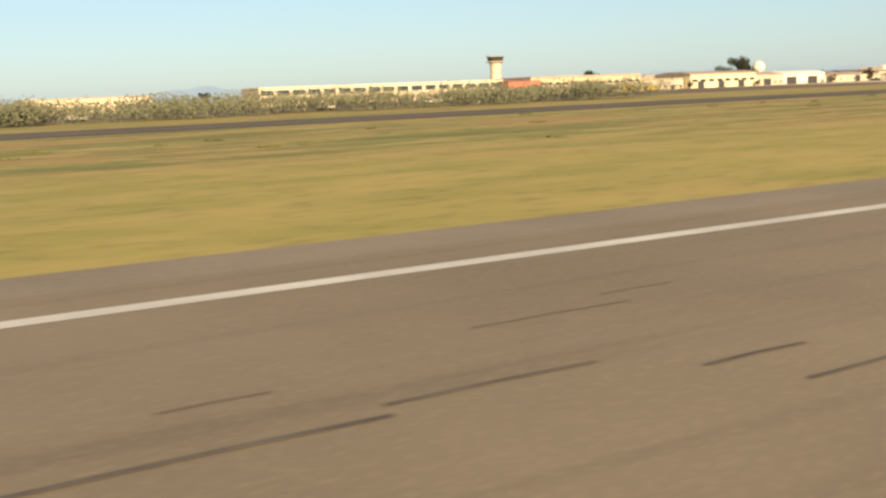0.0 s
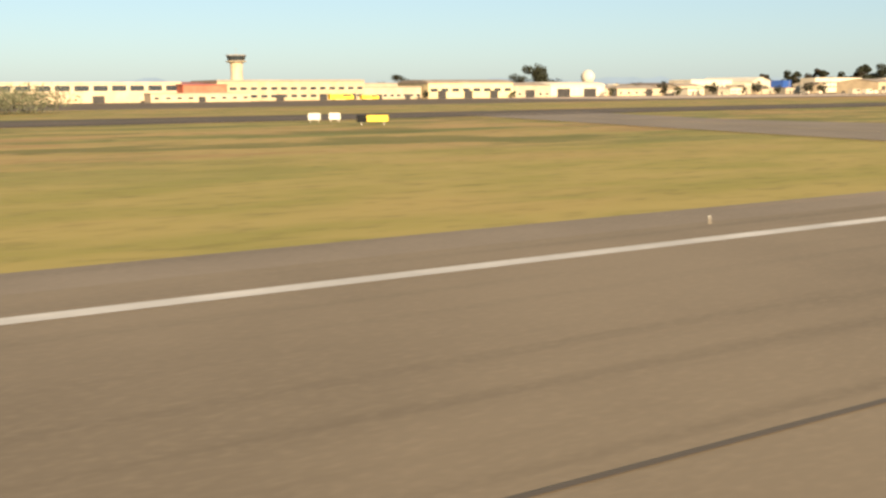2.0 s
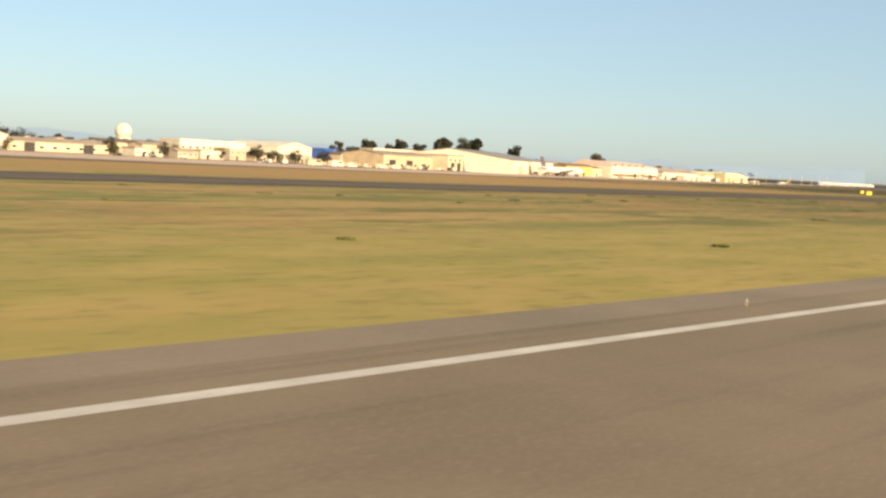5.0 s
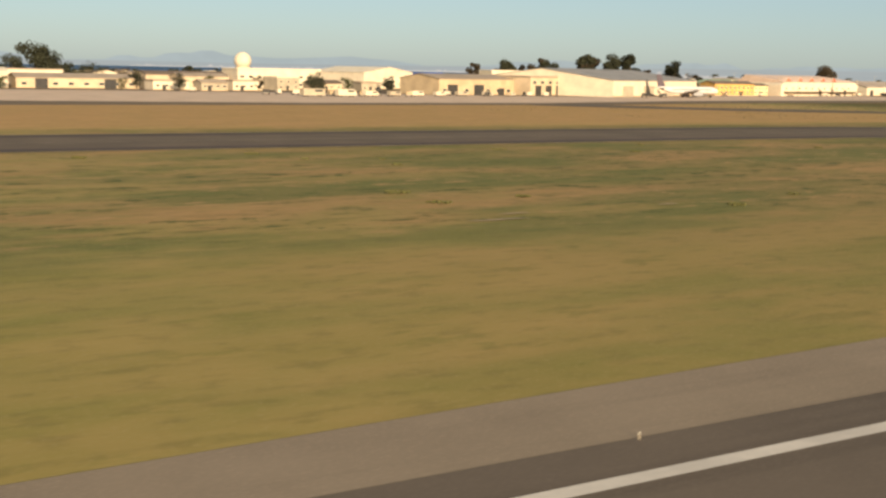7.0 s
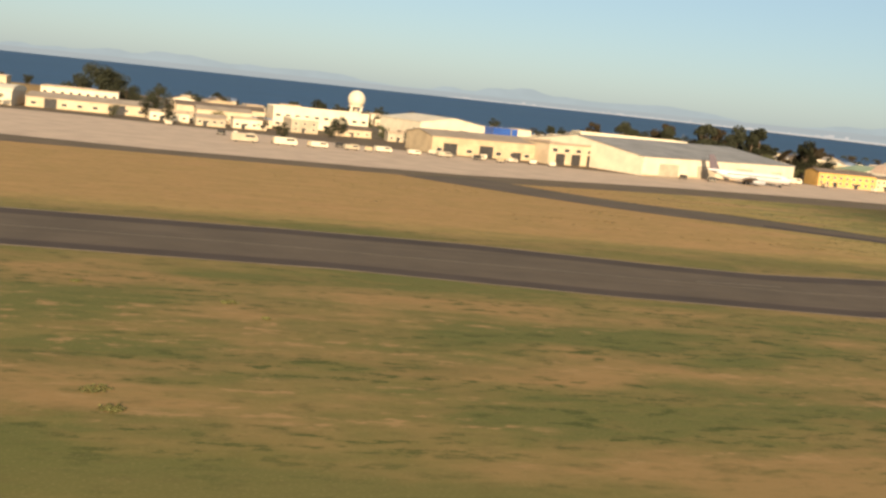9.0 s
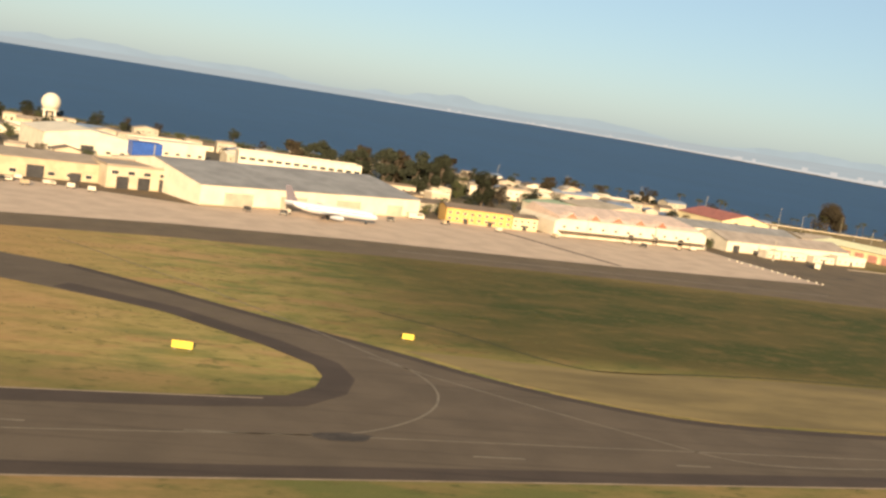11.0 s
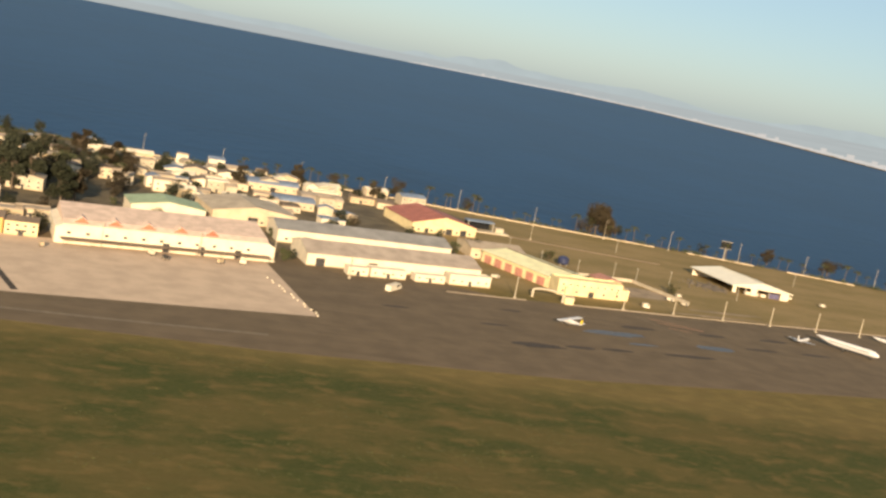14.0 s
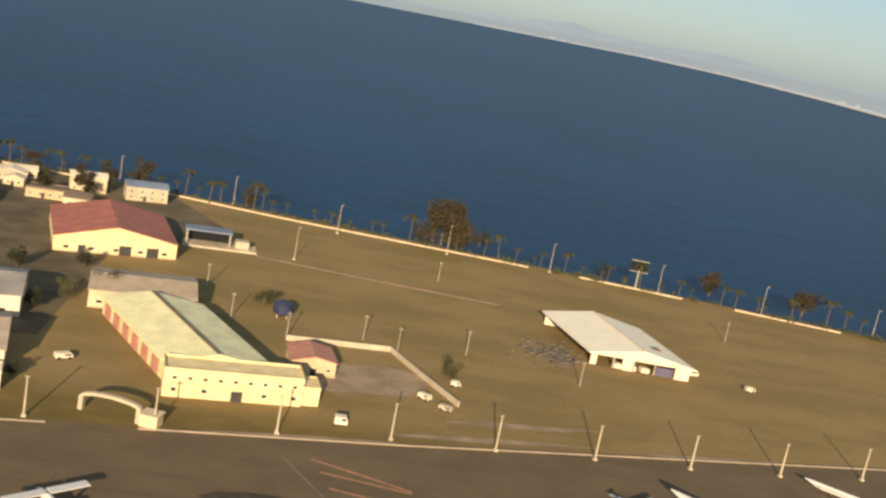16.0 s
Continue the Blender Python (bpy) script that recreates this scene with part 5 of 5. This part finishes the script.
for k in range(34):
    x = rk.uniform(585, 745) if k < 20 else rk.uniform(790, 1020)
    y = float(np.interp(x, [585, 640, 745], [430, 376, 392])) + rk.uniform(-6, 9) if k < 20 else float(np.interp(x, [790, 880, 931, 1020], [381, 424, 425, 444])) + rk.uniform(-6, 1)
    m, lb = rk.choice(((DARK, "dark loaded ground cart on the apron"), (TAN, "tan loaded ground cart on the apron"), (WHITE, "white covered ground cart on the apron")))
    cart(x, y, rk.uniform(0, 180), m, lb)

marker = single("edge_marker", boxes((-0.3, 0.3, -0.3, 0.3, 0, 0.35), (-0.2, 0.2, -0.2, 0.2, 0.35, 0.5)), WHITE, 1011.8, 422.2, 0, "white concrete marker block along the pale apron edge", "marker block", "apron edge markers")
for k in range(1, 14):
    u = k / 13
    copy_thing(marker, pose((1011.8 + 16.9 * u + 0.6 * math.sin(k * 2.3)) * S, (422.2 + -46.9 * u) * S, 0.03 * S, 0, 0, 12 * k))

# ---- trees ----
def leaf_cloud(bm, rnd, centre, radius, n, size):
    """Many small folded leaf clumps through a lumpy ball."""
    for _ in range(n):
        d = Vector((rnd.gauss(0, 1), rnd.gauss(0, 1), rnd.gauss(0, 0.8))).normalized() * (rnd.random() ** 0.4)
        c = Vector(centre) + Vector((d.x * radius[0], d.y * radius[1], d.z * radius[2]))
        a = Vector((rnd.uniform(-1, 1), rnd.uniform(-1, 1), rnd.uniform(-1, 1))).normalized() * size * rnd.uniform(0.6, 1.3)
        b = a.orthogonal().normalized() * size * rnd.uniform(0.5, 1.1)
        q = a.cross(b).normalized() * size * 0.35
        v = [bm.verts.new(p) for p in (c - a, c + b + q, c + a, c - b + q)]
        bm.faces.new((v[0], v[1], v[2]))
        bm.faces.new((v[0], v[2], v[3]))


def limb(bm, a, b, r0, r1):
    a, b = Vector(a), Vector(b)
    d = (b - a).normalized()
    u = d.orthogonal().normalized()
    rings(bm, [(a, r0, r0, u, d.cross(u)), (b, r1, r1, u, d.cross(u))], 6)


def tree(x, y, h, seed, leaf, label, wide=0.34, bare=0.25, name="tree", group="trees", n=420):
    rnd = random.Random(seed)
    ob = thing(name, x, y, rnd.uniform(0, 360), label, "tree", group)
    tb, cb = bmesh.new(), bmesh.new()
    limb(tb, (0, 0, -0.3), (rnd.uniform(-0.4, 0.4), rnd.uniform(-0.4, 0.4), h * 0.55), h * 0.03, h * 0.015)
    lumps = 14
    for k in range(lumps):
        ang, rad = rnd.uniform(0, math.tau), h * wide * rnd.uniform(0.25, 0.85)
        z = h * rnd.uniform(bare + 0.12, 0.88)
        rad *= 1.15 - 0.7 * abs(z / h - 0.55)
        c = (rad * math.cos(ang), rad * math.sin(ang), z)
        limb(tb, (0, 0, h * rnd.uniform(0.2, 0.5)), c, h * 0.012, h * 0.004)
        r = h * wide * rnd.uniform(0.38, 0.62)
        leaf_cloud(cb, rnd, c, (r, r, r * 0.8), n * 3 // lumps, h * 0.027)
    part("trunk", tb, BARK, ob)
    part("crown", cb, leaf, ob)
    return ob


def palm(x, y, h, seed, label="slim coconut palm on the shore"):
    rnd = random.Random(seed)
    ob = thing("palm_tree", x, y, rnd.uniform(0, 360), label, "palm tree", "shore palms")
    tb, cb = bmesh.new(), bmesh.new()
    limb(tb, (0, 0, -0.3), (0.3, 0, h * 0.5), 0.28, 0.2)
    limb(tb, (0.3, 0, h * 0.5), (0.9, 0.2, h * 0.9), 0.2, 0.15)
    for k in range(13):
        a = k * math.tau / 13 + rnd.uniform(-0.2, 0.2)
        L = h * rnd.uniform(0.26, 0.36)
        up = rnd.uniform(0.0, 0.35)
        prev = None
        for j in range(5):
            t = j / 4
            c = Vector((0.9 + math.cos(a) * L * t, 0.2 + math.sin(a) * L * t, h * 0.9 + L * (up * t * 1.8 - 0.75 * t * t)))
            s = Vector((-math.sin(a), math.cos(a), 0)) * (0.16 + 0.55 * math.sin(math.pi * min(1, t + 0.12)))
            cur = (cb.verts.new(c - s - Vector((0, 0, 0.25))), cb.verts.new(c), cb.verts.new(c + s - Vector((0, 0, 0.25))))
            if prev:
                cb.faces.new((prev[0], cur[0], cur[1], prev[1]))
                cb.faces.new((prev[1], cur[1], cur[2], prev[2]))
            prev = cur
    part("trunk", tb, BARK, ob)
    part("fronds", cb, LEAF_PALM, ob)
    return ob


tree(556, 556, 20.5, 3, LEAF, "tall dark broadleaf tree behind the apron huts", 0.42, 0.12, n=900)
tree(568, 560, 16, 4, LEAF, "dark broadleaf tree behind the apron huts", 0.5, 0.06, n=800)
tree(545, 562, 14, 44, LEAF, "dark broadleaf tree behind the apron huts", 0.5, 0.06, n=800)
tree(583, 566, 11, 45, LEAF, "low dark tree behind the apron huts", 0.55, 0.05, n=600)
tree(543, 710, 17.5, 5, LEAF, "dark tree far behind the workshops", 0.4, 0.1)
tree(1237, 679, 20.5, 6, LEAF_BROWN, "tall brownish shore tree above the sea wall", 0.5, 0.04, n=1500)
tree(1244, 680, 15, 46, LEAF_BROWN, "brownish shore tree above the sea wall", 0.5, 0.04, n=900)
tree(1358, 666, 12.5, 7, LEAF_BROWN, "brownish tree on the shore", 0.42, 0.1)
tree(1398, 656, 15, 8, LEAF_BROWN, "brownish tree on the shore", 0.45, 0.1)
tree(1256, 690, 9, 9, LEAF, "low dark tree on the shore", 0.5, 0.05)
tree(1308, 666, 7.0, 10, LEAF, "low dark bush tree on the shore", 0.6, 0.02)
tree(1104, 702, 13, 11, LEAF_BROWN, "brownish tree on the shore", 0.4, 0.1)
for x, y, h, sd in ((1038, 684, 12, 61), (1061, 690, 10, 62), (1014, 668, 11, 63), (1090, 700, 9, 64), (1152, 696, 9, 65)):
    tree(x, y, h, sd, LEAF_BROWN, "brownish tree behind the last houses on the shore", 0.42, 0.06)
tree(1120, 540, 8.5, 12, LEAF, "dark green tree beside the cream hall", 0.5, 0.05)
tree(1166, 552, 6.5, 13, LEAF_PALM, "small olive tree in the field", 0.5, 0.05)
tree(1221, 512, 6.0, 14, LEAF_PALM, "small olive tree by the yard wall", 0.5, 0.05)
kinds = [tree(860, 560, 13, 21, LEAF, "dark broadleaf tree among the town houses", 0.42, 0.08, n=500),
         tree(884, 566, 16, 22, LEAF, "dark broadleaf tree among the town houses", 0.36, 0.08, n=500),
         tree(906, 572, 12, 23, LEAF_BROWN, "brownish tree among the town houses", 0.45, 0.05, n=500),
         tree(874, 590, 11, 24, HEDGE_LEAF, "olive green tree among the town houses", 0.5, 0.05, n=500)]
rt = random.Random(11)
for k in range(74):
    x, y = rt.uniform(846, 975), rt.uniform(520, 690)
    copy_thing(kinds[rt.choice((0, 0, 1, 2, 3))], Matrix.LocRotScale((x * S, y * S, 0), Euler((0, 0, rt.uniform(0, 6))), None) @ Matrix.Diagonal((*(rt.choice((0.4, 0.55, 0.7, 0.85, 1.0)) * rt.uniform(0.9, 1.1),) * 3, 1)))
for k in range(150):
    x = rt.uniform(560, 1110)
    y = rt.uniform(500, 690) if x < 1060 else rt.uniform(655, 690)
    if any(a - 4 < x < c + 4 and b - 2 < y < e + 2 for a, b, c, e in KEEP_OFF[:5]):
        continue
    copy_thing(kinds[rt.choice((0, 1, 2, 3, 3))], pose(x * S, y * S, 0, 0, 0, rt.uniform(0, 360)) @ Matrix.Diagonal((*(rt.uniform(0.3, 0.75),) * 3, 1)))
for k in range(70):
    x = rt.uniform(-500, 880)
    y = rt.uniform(690, 760) if x > 500 else rt.uniform(600, 800)
    copy_thing(kinds[rt.choice((0, 0, 1, 2))], pose(x * S, y * S, 0, 0, 0, rt.uniform(0, 360)) @ Matrix.Diagonal((*(rt.uniform(0.5, 0.85),) * 3, 1)))
for x, y, k, s in ((884, 452, 3, 0.6), (896, 456, 0, 0.5), (908, 452, 3, 0.55), (920, 460, 0, 0.5), (890, 474, 3, 0.6), (905, 480, 0, 0.6), (918, 486, 2, 0.55), (876, 478, 0, 0.5), (876, 445, 3, 0.5), (870, 447, 0, 0.45), (924, 446, 3, 0.5), (1020, 458, 3, 0.5), (1023, 462, 0, 0.4), (640, 398, 0, 0.55), (596, 440, 0, 0.6), (616, 462, 3, 0.6), (668, 470, 0, 0.7), (690, 482, 3, 0.6), (1108, 566, 0, 0.5),
                   (760, 470, 2, 0.5), (700, 640, 0, 0.7), (688, 660, 2, 0.7), (964, 500, 3, 0.6), (980, 500, 0, 0.45), (1016, 506, 3, 0.4), (1112, 470, 0, 0.35), (574, 446, 3, 0.5), (585, 470, 0, 0.7), (634, 452, 2, 0.5), (650, 470, 3, 0.6), (662, 448, 0, 0.45), (698, 452, 0, 0.6), (716, 470, 2, 0.6), (735, 480, 3, 0.6), (528, 452, 3, 0.5), (456, 447, 3, 0.35), (402, 446, 0, 0.35),
                   (1104, 520, 0, 0.5), (1110, 534, 3, 0.6), (1060, 560, 2, 0.6), (1048, 548, 0, 0.5), (1008, 574, 3, 0.6), (1130, 604, 0, 0.4), (1078, 540, 3, 0.5), (1090, 556, 0, 0.55)):
    copy_thing(kinds[k], pose(x * S, y * S, 0, 0, 0, x % 360) @ Matrix.Diagonal((s, s, s, 1)))
tall = [tree(875, 541, 23, 51, LEAF, "tall dark feathery tree behind the yellow offices", 0.25, 0.0, n=900),
        tree(890, 535, 25, 52, LEAF, "tall dark feathery tree behind the yellow offices", 0.26, 0.0, n=900),
        tree(930, 621, 19, 53, LEAF_BROWN, "tall brownish tree among the houses", 0.27, 0.0, n=800)]
for x, y, k, h in ((904, 533, 0, 24), (921, 512, 1, 21), (867, 573, 0, 19), (853, 595, 1, 20), (869, 584, 2, 21), (889, 554, 0, 18), (899, 549, 1, 17), (908, 669, 2, 17), (882, 546, 2, 22), (897, 528, 0, 20),
                   (941, 570, 2, 13), (1001, 634, 2, 15), (1038, 694, 2, 13), (957, 615, 1, 13), (1085, 672, 2, 12), (926, 520, 2, 17), (860, 548, 1, 18), (842, 580, 0, 18), (835, 610, 2, 17), (914, 560, 0, 16)):
    m = h / (23, 25, 19)[k]
    copy_thing(tall[k], pose(x * S, y * S, 0, 0, 0, x % 360) @ Matrix.Diagonal((m, m, m, 1)))
p0 = palm(1135, 688, 11, 31)
p1 = palm(1154, 690, 13, 32)
for k in range(64):
    x = 1000 + k * 7.4 + rt.uniform(-4, 4)
    y = float(np.interp(x, [900, 1109, 1257, 1362, 1500], [726, 699, 671, 648, 616])) + rt.uniform(-3.5, 1.5)
    copy_thing(rt.choice((p0, p1)), pose(x * S, y * S, 0, 0, 0, rt.uniform(0, 360)) @ Matrix.Diagonal((*(rt.uniform(0.4, 1.0),) * 3, 1)))


# ---- scrub, weeds and rubble ----
def scrub(name, rnd, spots, leaf, label, category, size):
    bm = bmesh.new()
    for x, y, h, r, n in spots:
        leaf_cloud(bm, rnd, (x, y, h * 0.5), (r, r, h * 0.5), n, size)
    ob = new(name, mesh_of(bm, name))
    ob.data.materials.append(leaf)
    return tagged(ob, label, category, "", "stuff")


rt = random.Random(17)
scrub("scrub", rt, [(rt.uniform(-520, 176), rt.uniform(216, 250), rt.uniform(4.2, 6.4), rt.uniform(5, 10), 480) for _ in range(330)], SCRUB_LEAF, "dense olive scrub in front of the terminal pier", "shrubs", 0.27)
scrub("shore_scrub", rt, [(x, float(np.interp(x, [500, 900, 1109, 1257, 1362, 1600], [780, 724, 697, 669, 647, 590])) + rt.uniform(-2.5, 3), rt.uniform(1.2, 3.0), rt.uniform(1.5, 3.5), 26) for x in [rt.uniform(600, 1600) for _ in range(330)]],
      HEDGE_LEAF, "low green scrub along the shore", "shrubs", 0.4)


def weeds(name, rnd, n, x0, x1, y0, y1, leaf, label):
    """Low clumps of weed blades in drifts."""
    vs, fs = [], []
    drifts = [(rnd.uniform(x0, x1), rnd.uniform(y0, y1), rnd.uniform(4, 16), rnd.uniform(0.8, 2.6)) for _ in range(n // 26)]
    for _ in range(n):
        cx, cy, sx, sy = rnd.choice(drifts)
        x, y = rnd.gauss(cx, sx), rnd.gauss(cy, sy)
        if not (y0 < y < y1) or 140 < x < 320:
            continue
        r, h = rnd.uniform(0.15, 0.55), rnd.uniform(0.03, 0.09)
        for k in range(3):
            a = rnd.uniform(0, math.tau)
            i = len(vs)
            vs += [((x + r * math.cos(a)) * S, (y + r * math.sin(a)) * S, -0.01 * S), ((x - r * math.cos(a)) * S, (y - r * math.sin(a)) * S, -0.01 * S),
                   ((x + rnd.uniform(-r, r)) * S, (y + rnd.uniform(-r, r)) * S, h * S)]
            fs.append((i, i + 1, i + 2))
    me = bpy.data.meshes.new(name)
    me.from_pydata(vs, [], fs)
    me.materials.append(leaf)
    return tagged(new(name, me), label, "weeds", "", "stuff")


weeds("weed_drifts", rt, 4000, 640, 1120, 190, 320, TUFT, "green weed drifts between taxiway and apron")
spots = []
while len(spots) < 70:
    x, y = rt.uniform(-60, 640), 32 + 92 * rt.random() ** 0.8
    if not 140 < x < 320:
        spots.append((x, y, rt.uniform(0.06, 0.18), rt.uniform(0.4, 1.2), 110))
scrub("grass_tufts", rt, spots, TUFT, "scattered low olive grass tufts in the field", "grass", 0.12)
rb = random.Random(23)
bm = bmesh.new()
for _ in range(260):
    x, y, s = rb.gauss(1259, 6), rb.gauss(549, 6), rb.uniform(0.2, 0.9)
    box(bm, x - s, x + s * 0.6, y - s * 0.7, y + s, 0, s * rb.uniform(0.25, 0.7))
tagged(new("rubble", mesh_of(bm, "rubble")), "heap of grey rubble beside the open hangar", "rubble", "", "stuff").data.materials.append(plain("rubble_grey", (0.125, 0.100, 0.076), 0.95, 0.3, 1.5, 0.3))

# ---- far shore ----
def ridge(name, pts, h, seed, material, label, step=70.0):
    """A rolling hill line far over the water."""
    bm = bmesh.new()
    prev = None
    dist = 0.0
    for (x0, y0), (x1, y1) in zip(pts, pts[1:]):
        L = math.hypot(x1 - x0, y1 - y0)
        for k in range(int(L / step)):
            t = k * step / L
            x, y = x0 + (x1 - x0) * t, y0 + (y1 - y0) * t
            dist += step
            n = 0.5 + 0.5 * noise.noise(Vector((dist / 1500.0, seed, 0))) + 0.22 * noise.noise(Vector((dist / 340.0, seed, 5)))
            out = Vector((x - 1000, y, 0)).normalized()
            cur = (bm.verts.new((x, y, -2)), bm.verts.new((x + out.x * 60, y + out.y * 60, max(6, h * n))), bm.verts.new((x + out.x * 3600, y + out.y * 3600, 55.0)))
            if prev:
                bm.faces.new((prev[0], cur[0], cur[1], prev[1]))
                bm.faces.new((prev[1], cur[1], cur[2], prev[2]))
            prev = cur
    ob = new(name, mesh_of(bm, name))
    ob.data.materials.append(material)
    return tagged(ob, label, "hills", "", "structure")


# Glowing backdrops; the shore's sheet runs back over the sunlit ground behind it.
ridge("backdrop_shore", [(-14000, 9750), (0, 9650), (2700, 9450), (3900, 9050), (4100, 7400), (3800, 5300), (3440, 3700), (3350, 3300), (3180, 1500)], 20, 2.0, HAZE_LAND, "low far shore across the bay in glowing haze colour")
ridge("backdrop_hills", [(-16000, 13500), (-3000, 13500), (4000, 13000), (9000, 11000), (10000, 4000)], 250, 7.0, HAZE_HILL, "hills beyond the bay in glowing pale haze colour", 140.0)
rt = random.Random(41)
bm = bmesh.new()
for _ in range(1500):
    t = rt.random() ** 0.8
    k = t * 6
    far = [(3260, 2700), (3300, 3300), (3390, 3700), (3750, 5300), (4050, 7400), (3850, 8990), (2500, 9380), (-3000, 9650)]
    a, b = far[int(k)], far[int(k) + 1]
    u = k - int(k)
    x, y = a[0] + (b[0] - a[0]) * u + rt.uniform(0, 60), a[1] + (b[1] - a[1]) * u + rt.uniform(-15, 40)
    w, h = rt.uniform(4, 15), rt.uniform(4, 10) if rt.random() > 0.015 else rt.uniform(12, 24)
    box(bm, x - w, x + w, y - w * 0.6, y + w * 0.6, 0, h)
tagged(new("backdrop_town", mesh_of(bm, "backdrop_town")), "town on the far shore in glowing pale haze colour", "town", "", "structure").data.materials.append(HAZE_TOWN)
